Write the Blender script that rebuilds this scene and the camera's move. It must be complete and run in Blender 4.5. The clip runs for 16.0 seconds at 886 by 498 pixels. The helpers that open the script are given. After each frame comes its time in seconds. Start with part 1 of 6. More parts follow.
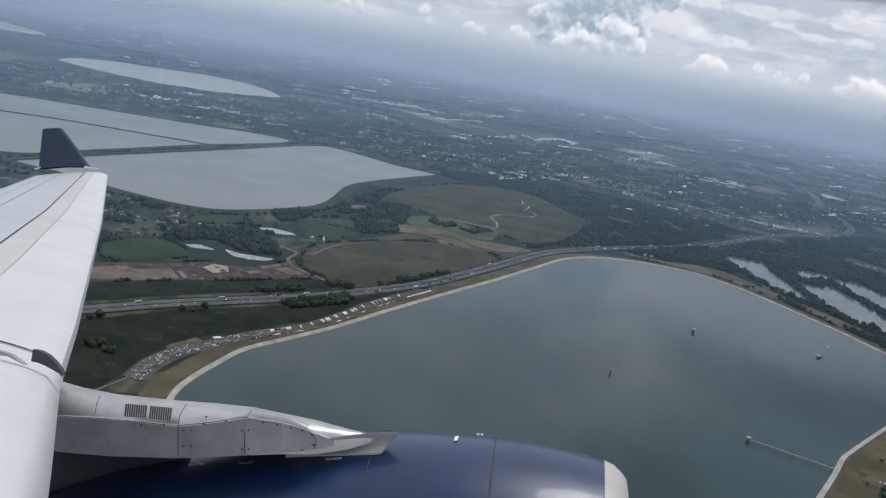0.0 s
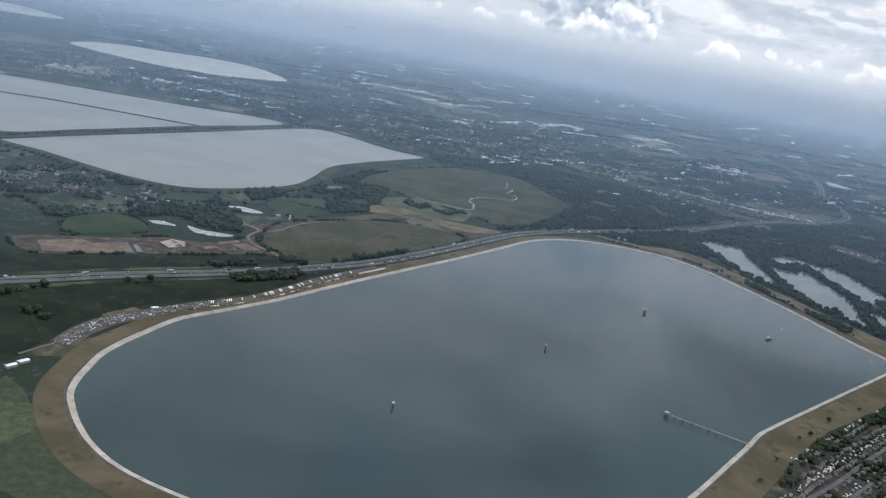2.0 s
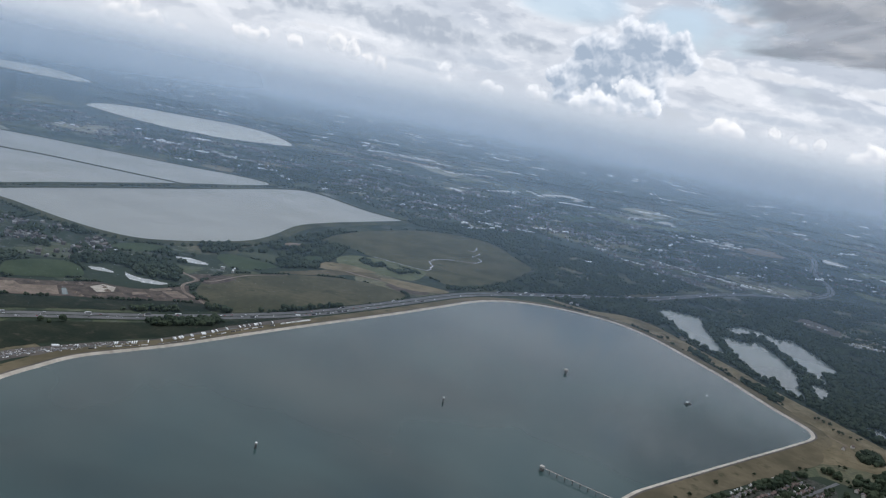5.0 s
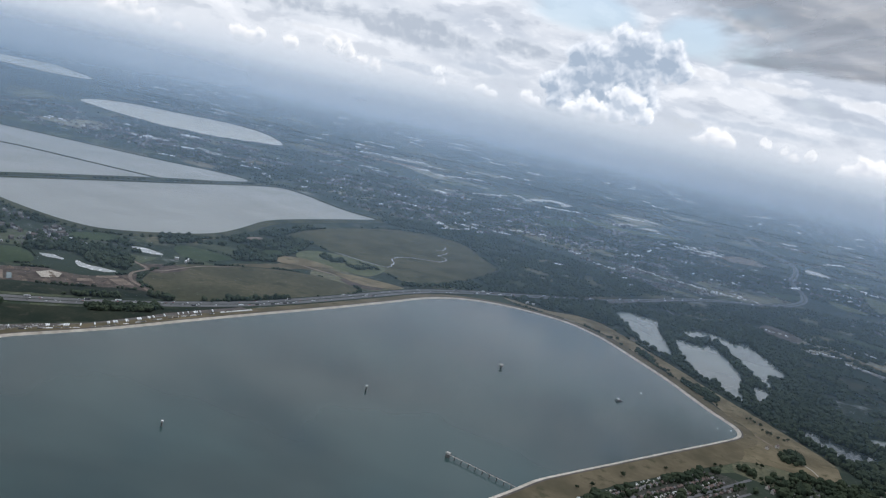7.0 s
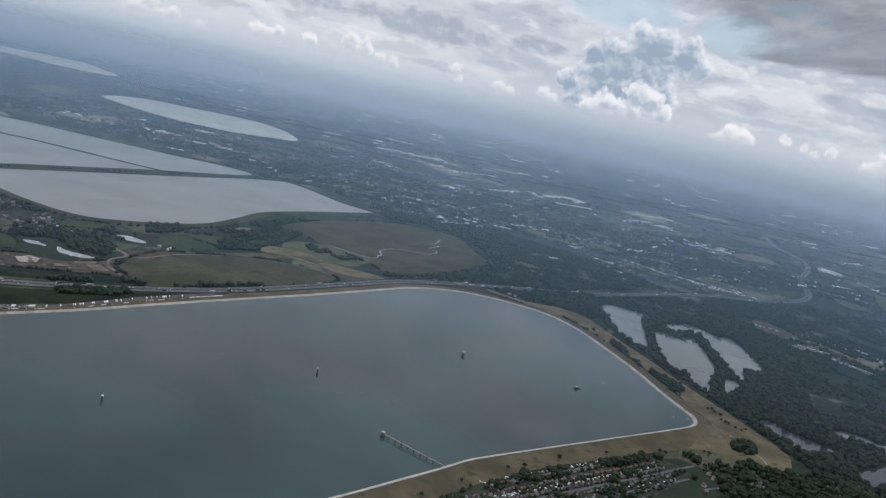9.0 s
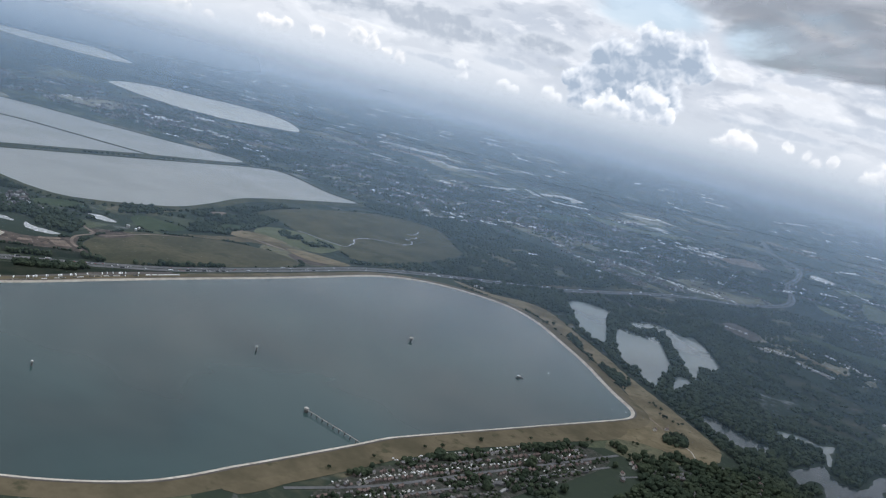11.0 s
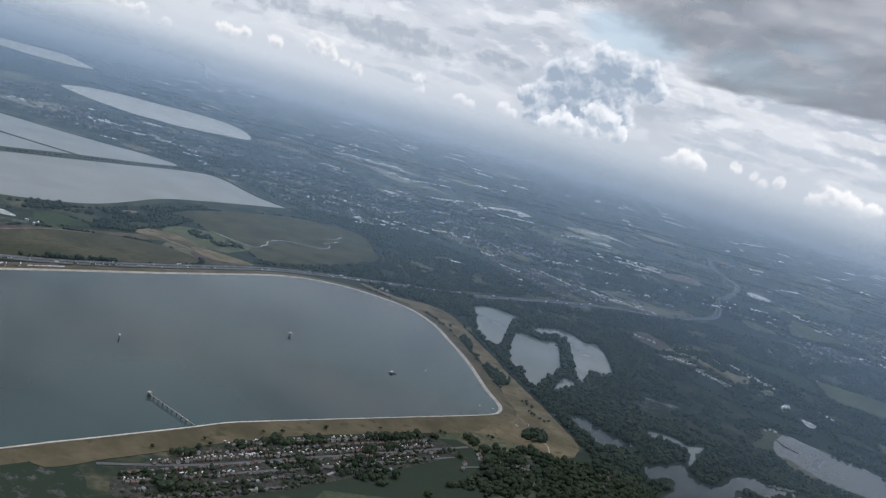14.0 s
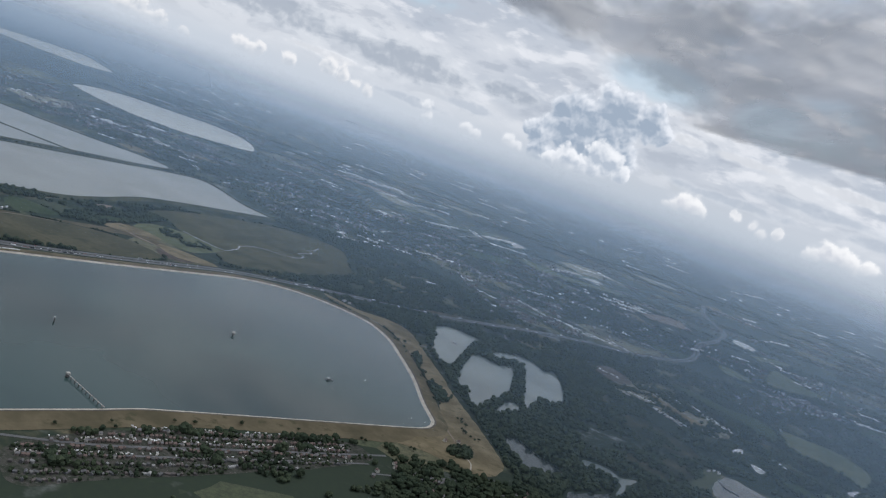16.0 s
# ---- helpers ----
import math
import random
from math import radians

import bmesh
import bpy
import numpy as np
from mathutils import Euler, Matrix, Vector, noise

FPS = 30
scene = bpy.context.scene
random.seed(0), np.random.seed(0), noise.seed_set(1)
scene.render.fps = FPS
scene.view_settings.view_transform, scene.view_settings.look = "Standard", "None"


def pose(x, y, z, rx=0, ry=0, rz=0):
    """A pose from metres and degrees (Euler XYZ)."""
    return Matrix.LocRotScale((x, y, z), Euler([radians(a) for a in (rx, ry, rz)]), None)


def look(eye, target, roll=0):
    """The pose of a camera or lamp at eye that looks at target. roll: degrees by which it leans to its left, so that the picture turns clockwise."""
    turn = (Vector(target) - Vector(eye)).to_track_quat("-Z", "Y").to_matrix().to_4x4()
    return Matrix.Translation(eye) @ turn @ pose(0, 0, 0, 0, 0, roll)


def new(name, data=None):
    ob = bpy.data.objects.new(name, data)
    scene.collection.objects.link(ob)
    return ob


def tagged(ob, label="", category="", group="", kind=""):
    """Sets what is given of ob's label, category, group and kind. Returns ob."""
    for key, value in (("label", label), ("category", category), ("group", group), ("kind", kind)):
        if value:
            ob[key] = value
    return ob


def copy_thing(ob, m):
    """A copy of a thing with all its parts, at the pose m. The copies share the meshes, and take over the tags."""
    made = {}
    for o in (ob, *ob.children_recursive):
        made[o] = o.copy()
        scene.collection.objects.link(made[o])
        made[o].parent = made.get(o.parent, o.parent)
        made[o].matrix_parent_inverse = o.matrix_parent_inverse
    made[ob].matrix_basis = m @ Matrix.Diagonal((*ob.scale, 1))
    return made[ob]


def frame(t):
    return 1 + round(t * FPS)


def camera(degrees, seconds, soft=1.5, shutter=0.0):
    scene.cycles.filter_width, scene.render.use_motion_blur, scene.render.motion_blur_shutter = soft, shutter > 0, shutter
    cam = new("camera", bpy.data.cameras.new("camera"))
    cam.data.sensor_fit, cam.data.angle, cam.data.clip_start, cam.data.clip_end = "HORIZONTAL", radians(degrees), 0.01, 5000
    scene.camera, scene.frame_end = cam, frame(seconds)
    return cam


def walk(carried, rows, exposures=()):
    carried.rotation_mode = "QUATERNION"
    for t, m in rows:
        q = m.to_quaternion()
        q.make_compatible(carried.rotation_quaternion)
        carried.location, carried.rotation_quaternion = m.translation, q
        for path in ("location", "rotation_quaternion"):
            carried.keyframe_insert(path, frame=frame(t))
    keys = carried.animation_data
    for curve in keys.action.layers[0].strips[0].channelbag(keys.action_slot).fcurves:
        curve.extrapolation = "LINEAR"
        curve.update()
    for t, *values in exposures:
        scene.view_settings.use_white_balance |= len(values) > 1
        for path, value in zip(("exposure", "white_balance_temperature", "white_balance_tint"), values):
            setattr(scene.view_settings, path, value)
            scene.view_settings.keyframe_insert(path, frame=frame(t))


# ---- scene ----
cam = camera(54.6, 16.0, soft=1.2)
# The land is laid out at about 1 : 5.7, so that all of it, to the horizon, lies within the lens's reach.
SCALE = 0.175
PATH = [
    (0, (-0.731, 0.256, 109.206), (-0.654, 2.203, 108.754), 9.8),
    (0.5, (7.749, -1.698, 109.95), (7.817, 0.246, 109.486), 10.0),
    (1, (15.813, -3.973, 110.944), (15.867, -2.031, 110.469), 10.1),
    (1.5, (24.587, -5.655, 111.66), (24.622, -3.715, 111.176), 10.1),
    (2, (32.935, -7.348, 112.589), (32.957, -5.409, 112.099), 10.1),
    (2.5, (41.719, -7.417, 112.768), (41.724, -5.477, 112.281), 10.1),
    (3, (50.34, -9.626, 113.531), (50.325, -7.682, 113.06), 10.1),
    (3.5, (58.616, -9.804, 113.993), (58.582, -7.854, 113.548), 10.4),
    (4, (66.585, -12.285, 115.311), (66.535, -10.328, 114.899), 10.7),
    (4.5, (75.258, -12.912, 115.856), (75.193, -10.948, 115.48), 10.9),
    (5, (83.768, -14.387, 116.496), (83.689, -12.419, 116.152), 11.3),
    (5.2, (86.939, -15.981, 116.333), (86.857, -14.011, 116.0), 11.3),
    (7.5, (126.348, -21.136, 120.827), (126.24, -19.168, 120.487), 12.8),
    (8, (135.364, -22.244, 121.573), (135.252, -20.279, 121.217), 12.9),
    (8.5, (145.047, -22.719, 122.671), (144.912, -20.757, 122.31), 12.3),
    (9, (153.216, -25.24, 123.971), (153.036, -23.281, 123.614), 12.5),
    (9.2, (156.604, -24.791, 123.943), (156.398, -22.836, 123.574), 13.2),
    (11.3, (192.155, -29.959, 129.221), (191.926, -28.007, 128.851), 14.7),
    (11.5, (195.607, -29.993, 129.765), (195.344, -28.038, 129.436), 14.9),
    (12, (204.773, -30.268, 130.626), (204.478, -28.311, 130.341), 14.7),
    (12.5, (213.139, -30.296, 131.109), (212.866, -28.336, 130.819), 15.2),
    (13, (222.326, -31.619, 132.062), (222.093, -29.657, 131.754), 15.6),
    (13.5, (230.99, -32.04, 132.794), (230.789, -30.076, 132.474), 15.8),
    (14, (239.993, -32.176, 133.891), (239.806, -30.21, 133.57), 15.7),
    (14.5, (248.823, -31.677, 134.23), (248.655, -29.71, 133.909), 16.3),
    (15, (257.176, -31.683, 135.05), (257.034, -29.711, 134.747), 18.1),
    (15.5, (266.915, -30.154, 135.875), (266.722, -28.182, 135.601), 19.4),
    (16, (274.928, -31.755, 136.721), (274.687, -29.787, 136.457), 19.9),
]
EXPOSURES = [(t, stops, 6060, 12) for t, stops in ((0.0, 0.02), (1.5, 0.22), (2.5, 0.3), (3.5, 0.28), (4.5, 0.17), (5.2, 0.14), (7.5, 0.22), (8.5, 0.2), (9.0, -0.06), (9.2, -0.05), (11.3, 0.28), (11.5, 0.3), (12.0, 0.04), (12.5, 0.0), (14.5, 0.06), (16.0, 0.0))]
walk(cam, [(t, look(eye, target, roll)) for t, eye, target, roll in PATH], EXPOSURES)


# ---- world, sun, exposure ----
class Nodes:
    """Short hand for node trees: every call adds one node and returns its output."""

    def __init__(self, tree):
        self.tree = tree
        tree.nodes.clear()

    def add(self, kind, out=0, ins=(), **props):
        node = self.tree.nodes.new(kind)
        if "operation" in props:
            node.operation = props["operation"]
        if "use_clamp" in props:
            node.use_clamp = props["use_clamp"]
        if "data_type" in props:
            node.data_type = props["data_type"]
        if "blend_type" in props:
            node.blend_type = props["blend_type"]
        if "interpolation_type" in props:
            node.interpolation_type = props["interpolation_type"]
        if "sky_type" in props:
            node.sky_type = props["sky_type"]
        if "sun_disc" in props:
            node.sun_disc = props["sun_disc"]
        if "sun_elevation" in props:
            node.sun_elevation = props["sun_elevation"]
        if "sun_rotation" in props:
            node.sun_rotation = props["sun_rotation"]
        if "air_density" in props:
            node.air_density = props["air_density"]
        if "dust_density" in props:
            node.dust_density = props["dust_density"]
        for key, value in dict(ins).items():
            if isinstance(value, bpy.types.NodeSocket):
                self.tree.links.new(value, node.inputs[key])
            else:
                node.inputs[key].default_value = value
        return node.outputs[out]

    def math(self, op, a, b=0.0, c=0.0, clamp=False):
        return self.add("ShaderNodeMath", 0, {0: a, 1: b, 2: c}, operation=op, use_clamp=clamp)

    def mix(self, fac, a, b, blend="MIX"):
        return self.add("ShaderNodeMix", 2, {0: fac, 6: a, 7: b}, data_type="RGBA", blend_type=blend)

    def noise(self, vec, scale, detail=4.0, rough=0.55, distort=0.0):
        return self.add("ShaderNodeTexNoise", 0, {"Vector": vec, "Scale": scale, "Detail": detail, "Roughness": rough, "Distortion": distort})

    def ramp(self, value, lo, hi, a=0.0, b=1.0, smooth=True):
        return self.add("ShaderNodeMapRange", 0, {0: value, 1: lo, 2: hi, 3: a, 4: b}, interpolation_type="SMOOTHSTEP" if smooth else "LINEAR")

    def shader(self, kind, **ins):
        return self.add(kind, 0, {k.replace("_", " "): v for k, v in ins.items()})

    def blend(self, fac, a, b):
        return self.add("ShaderNodeMixShader", 0, {0: fac, 1: a, 2: b})

    def done(self, surface, kind="ShaderNodeOutputMaterial"):
        self.add_out = self.tree.nodes.new(kind)
        self.tree.links.new(surface, self.add_out.inputs[0])


SUN_AZ, SUN_EL = 30.0, 62.0            # degrees from the plan's +y towards +x, and up


def make_world():
    world = bpy.data.worlds.new("sky")
    scene.world = world
    world.use_nodes = True
    n = Nodes(world.node_tree)
    way = n.add("ShaderNodeTexCoord", 0)
    x, y, z = (n.add("ShaderNodeSeparateXYZ", k, {0: way}) for k in range(3))
    az = n.math("MULTIPLY", n.math("ARCTAN2", x, y), 57.2958)
    el = n.math("MULTIPLY", n.math("ARCSINE", z), 57.2958)
    sky = n.add("ShaderNodeTexSky", 0, sky_type="NISHITA", sun_disc=False, sun_elevation=radians(SUN_EL), sun_rotation=radians(SUN_AZ), air_density=1.2, dust_density=2.0)
    blue = n.mix(1.0, sky, (0.1, 0.1, 0.1, 1), "MULTIPLY")

    flat = n.add("ShaderNodeCombineXYZ", 0, {0: n.math("MULTIPLY", az, 0.1), 1: n.math("MULTIPLY", el, 0.24)})
    above = n.add("ShaderNodeCombineXYZ", 0, {0: n.math("MULTIPLY", az, 0.1), 1: n.math("MULTIPLY", n.math("ADD", el, 0.7), 0.24)})
    small, small_up = n.noise(flat, 2.4, 6.0, 0.55, 0.25), n.noise(above, 2.4, 6.0, 0.55, 0.25)
    wide = n.noise(flat, 0.8, 3.0, 0.5, 0.3)
    puff = n.math("MULTIPLY", n.math("SUBTRACT", small, 0.5), 1.6)
    light = n.math("MULTIPLY_ADD", n.math("SUBTRACT", small, small_up), 2.6, 0.5, clamp=True)

    def blob(a, b, wa, wb):
        """One at the middle of an oval patch of sky, nought at its rim."""
        p = n.math("DIVIDE", n.math("SUBTRACT", az, a), wa)
        q = n.math("DIVIDE", n.math("SUBTRACT", el, b), wb)
        return n.math("SUBTRACT", 1.0, n.math("SQRT", n.math("ADD", n.math("MULTIPLY", p, p), n.math("MULTIPLY", q, q))))

    def edge(value, soft, much):
        return n.ramp(n.math("ADD", value, n.math("MULTIPLY", puff, much)), -soft, soft)

    # high broken sheet: white and grey, with a few gaps of blue
    sheet = n.mix(n.ramp(n.math("ADD", wide, n.math("MULTIPLY", puff, 0.15)), 0.40, 0.62), (0.52, 0.555, 0.595, 1), (0.74, 0.75, 0.75, 1))
    sheet = n.mix(n.math("MULTIPLY", n.ramp(light, 0.55, 0.95), 0.6), sheet, (0.90, 0.89, 0.87, 1))
    sheet = n.mix(n.math("MULTIPLY", n.ramp(light, 0.42, 0.1), 0.5), sheet, (0.42, 0.455, 0.50, 1))
    cover = n.ramp(n.math("ADD", wide, n.math("MULTIPLY", puff, 0.2)), 0.27, 0.40)
    col = n.mix(cover, n.mix(0.35, blue, (0.62, 0.76, 0.88, 1)), sheet)
    # gaps of blue beside the great cumulus
    gap = n.math("MAXIMUM", blob(2.6, 7.4, 3.4, 1.3), blob(9.6, 6.9, 2.0, 1.2))
    col = n.mix(n.math("MULTIPLY", edge(gap, 0.3, 0.6), 0.75), col, n.mix(0.5, blue, (0.55, 0.70, 0.82, 1)))
    # haze towards and below the horizon
    west = n.ramp(az, 2.0, -16.0)                # the haze is brighter to the west
    haze = n.mix(n.ramp(el, -4.0, 0.2), n.mix(west, (0.225, 0.295, 0.385, 1), (0.30, 0.37, 0.45, 1)), n.mix(west, (0.535, 0.58, 0.615, 1), (0.61, 0.65, 0.68, 1)))
    haze = n.mix(n.ramp(el, -0.4, 2.4), haze, (0.66, 0.68, 0.69, 1))
    col = n.mix(n.ramp(el, 0.2, 3.4), haze, col)
    n.done(n.add("ShaderNodeBackground", 0, {0: col, 1: 1.0}), "ShaderNodeOutputWorld")


make_world()
sun = new("sun", bpy.data.lights.new("sun", "SUN"))
sun.data.energy, sun.data.angle, sun.data.color = 1.9, radians(22.0), (1.0, 0.96, 0.9)
sun.matrix_world = look((0, 0, 400), (-400 * math.sin(radians(SUN_AZ)) / math.tan(radians(SUN_EL)), -400 * math.cos(radians(SUN_AZ)) / math.tan(radians(SUN_EL)), 0))
tagged(sun, "sun behind broken cloud", "sun", kind="structure")


# ---- materials ----
def material(name):
    m = bpy.data.materials.new(name)
    m.use_nodes = True
    return m, Nodes(m.node_tree)


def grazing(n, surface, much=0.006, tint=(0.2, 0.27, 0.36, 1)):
    """Distance haze imitated on flat land and water: a bluish rough gloss that grows as it is seen more slantwise."""
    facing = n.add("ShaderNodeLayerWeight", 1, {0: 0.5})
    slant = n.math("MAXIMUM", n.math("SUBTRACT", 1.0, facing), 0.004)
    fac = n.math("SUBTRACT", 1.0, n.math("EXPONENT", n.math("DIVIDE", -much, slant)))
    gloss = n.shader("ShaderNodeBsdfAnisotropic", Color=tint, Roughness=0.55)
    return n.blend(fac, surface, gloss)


def flat_land(name, dark, light, size, fine=6.0, third=None, grit=0.45):
    """Grass, soil, gravel, tarmac: two colours mixed at two sizes."""
    m, n = material(name)
    at = n.add("ShaderNodeTexCoord", 3)
    wide = n.noise(at, 1.0 / size, 4.0, 0.6)
    grain = n.noise(at, fine / size, 5.0, 0.7)
    col = n.mix(n.ramp(wide, 0.35, 0.65), (*dark, 1), (*light, 1))
    col = n.mix(n.math("MULTIPLY", n.ramp(grain, 0.35, 0.7), grit), col, (*[0.55 * c for c in dark], 1))
    if third:
        col = n.mix(n.ramp(n.noise(at, 2.2 / size, 5.0, 0.65), 0.56, 0.68), col, (*third, 1))
    base = n.shader("ShaderNodeBsdfDiffuse", Color=col, Roughness=0.95)
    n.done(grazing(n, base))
    return m


def solid(name, colour, rough=0.6, metal=0.0, vary=0.12, size=2.0, coat=0.0):
    m, n = material(name)
    at = n.add("ShaderNodeTexCoord", 3)
    spot = n.noise(at, 1.0 / size, 5.0, 0.6)
    col = n.mix(n.ramp(spot, 0.3, 0.7), (*[c * (1 - vary) for c in colour], 1), (*[min(1, c * (1 + vary)) for c in colour], 1))
    bsdf = n.add("ShaderNodeBsdfPrincipled", 0, {"Base Color": col, "Roughness": n.ramp(n.noise(at, 3.0 / size), 0.3, 0.7, rough * 0.85, rough * 1.15), "Metallic": metal, "Coat Weight": coat})
    n.done(bsdf)
    return m


def islands(name, colours, rough=0.8):
    """One of several colours for each separate piece of a joined mesh."""
    m, n = material(name)
    pick = n.add("ShaderNodeNewGeometry", "Random Per Island")
    ramp = n.tree.nodes.new("ShaderNodeValToRGB")
    ramp.color_ramp.interpolation = "CONSTANT"
    while len(ramp.color_ramp.elements) < len(colours):
        ramp.color_ramp.elements.new(0.5)
    for k, c in enumerate(colours):
        ramp.color_ramp.elements[k].position, ramp.color_ramp.elements[k].color = k / len(colours), (*c, 1)
    n.tree.links.new(pick, ramp.inputs[0])
    at = n.add("ShaderNodeTexCoord", 3)
    col = n.mix(n.ramp(n.noise(at, 1.5), 0.3, 0.7, 0, 0.35), ramp.outputs[0], (0.06, 0.07, 0.06, 1))
    n.done(n.add("ShaderNodeBsdfPrincipled", 0, {"Base Color": col, "Roughness": rough}))
    return m


def foliage(name, dark, light):
    m, n = material(name)
    pick = n.add("ShaderNodeNewGeometry", "Random Per Island")
    at = n.add("ShaderNodeTexCoord", 3)
    stand = n.ramp(n.noise(at, 0.06, 4.0, 0.6), 0.35, 0.65)
    col = n.mix(n.math("MULTIPLY_ADD", stand, 0.6, n.math("MULTIPLY", pick, 0.4)), (*dark, 1), (*light, 1))
    col = n.mix(n.ramp(n.noise(at, 1.3, 4.0, 0.7), 0.4, 0.65, 0, 0.6), col, (*[0.5 * c for c in dark], 1))
    n.done(n.blend(0.25, n.shader("ShaderNodeBsdfDiffuse", Color=col), n.shader("ShaderNodeBsdfTranslucent", Color=col)))
    return m


def water(name, colour, rough=0.12, ripples=0.02):
    m, n = material(name)
    at = n.add("ShaderNodeTexCoord", 3)
    wide = n.noise(at, 0.012, 3.0, 0.5, 0.4)
    col = n.mix(n.ramp(wide, 0.35, 0.65), (*[0.8 * c for c in colour], 1), (*[1.2 * c for c in colour], 1))
    ins = {"Base Color": col, "Roughness": n.ramp(wide, 0.3, 0.7, rough, rough * 1.8), "IOR": 1.33}
    if ripples:
        ins["Normal"] = n.add("ShaderNodeBump", 0, {"Strength": ripples, "Distance": 0.05, "Height": n.noise(at, 1.2, 3.0)})
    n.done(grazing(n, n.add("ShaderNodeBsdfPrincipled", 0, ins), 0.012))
    return m


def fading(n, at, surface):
    """Haze imitated over the last of the plain: it turns see-through and shows the hazy sky behind it."""
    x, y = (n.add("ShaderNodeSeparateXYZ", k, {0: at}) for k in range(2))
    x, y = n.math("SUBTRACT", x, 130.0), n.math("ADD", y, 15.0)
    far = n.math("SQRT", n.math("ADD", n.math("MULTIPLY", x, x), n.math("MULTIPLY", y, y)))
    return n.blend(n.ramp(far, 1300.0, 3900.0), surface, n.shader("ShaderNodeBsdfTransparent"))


def land():
    """The wide country: fields, copses and built-up patches as far as the horizon."""
    m, n = material("land")
    at = n.add("ShaderNodeTexCoord", 3)
    bent = n.add("ShaderNodeVectorMath", 0, {0: at, 1: n.add("ShaderNodeVectorMath", 0, {0: n.add("ShaderNodeTexNoise", 1, {"Vector": at, "Scale": 0.02}), "Scale": 18.0}, operation="SCALE")}, operation="ADD")
    cell = n.add("ShaderNodeTexVoronoi", 1, {"Vector": bent, "Scale": 0.034, "Randomness": 1.0})
    pick = n.add("ShaderNodeSeparateColor", 0, {0: cell})
    field = n.mix(n.ramp(pick, 0.55, 0.9), (0.030, 0.040, 0.027, 1), (0.085, 0.095, 0.058, 1))
    field = n.mix(n.ramp(pick, 0.93, 0.95), field, (0.17, 0.145, 0.095, 1))
    broad = n.add("ShaderNodeSeparateColor", 1, {0: n.add("ShaderNodeTexVoronoi", 1, {"Vector": bent, "Scale": 0.011, "Randomness": 1.0})})
    field = n.mix(n.ramp(broad, 0.80, 0.84), field, (0.14, 0.135, 0.085, 1))
    field = n.mix(n.ramp(broad, 0.93, 0.95), field, (0.26, 0.255, 0.20, 1))
    wood = n.ramp(n.noise(at, 0.011, 5.0, 0.62), 0.46, 0.58)
    col = n.mix(wood, field, (0.028, 0.038, 0.027, 1))
    town = n.math("MULTIPLY", n.ramp(n.noise(at, 0.006, 3.0), 0.44, 0.58), n.ramp(n.noise(at, 0.16, 3.0, 0.8), 0.52, 0.66))
    col = n.mix(n.math("MULTIPLY", town, 0.7), col, (0.14, 0.14, 0.145, 1))
    roofs = n.math("MULTIPLY", n.ramp(n.noise(at, 0.0045, 3.0), 0.47, 0.58), n.ramp(n.noise(at, 0.035, 4.0, 0.6), 0.58, 0.70))
    col = n.mix(n.math("MULTIPLY", roofs, 0.6), col, (0.36, 0.36, 0.37, 1))
    col = n.mix(n.ramp(n.noise(at, 0.35, 5.0, 0.75), 0.35, 0.65, 0, 0.6), col, (0.026, 0.034, 0.027, 1))
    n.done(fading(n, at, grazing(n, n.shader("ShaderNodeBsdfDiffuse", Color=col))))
    return m


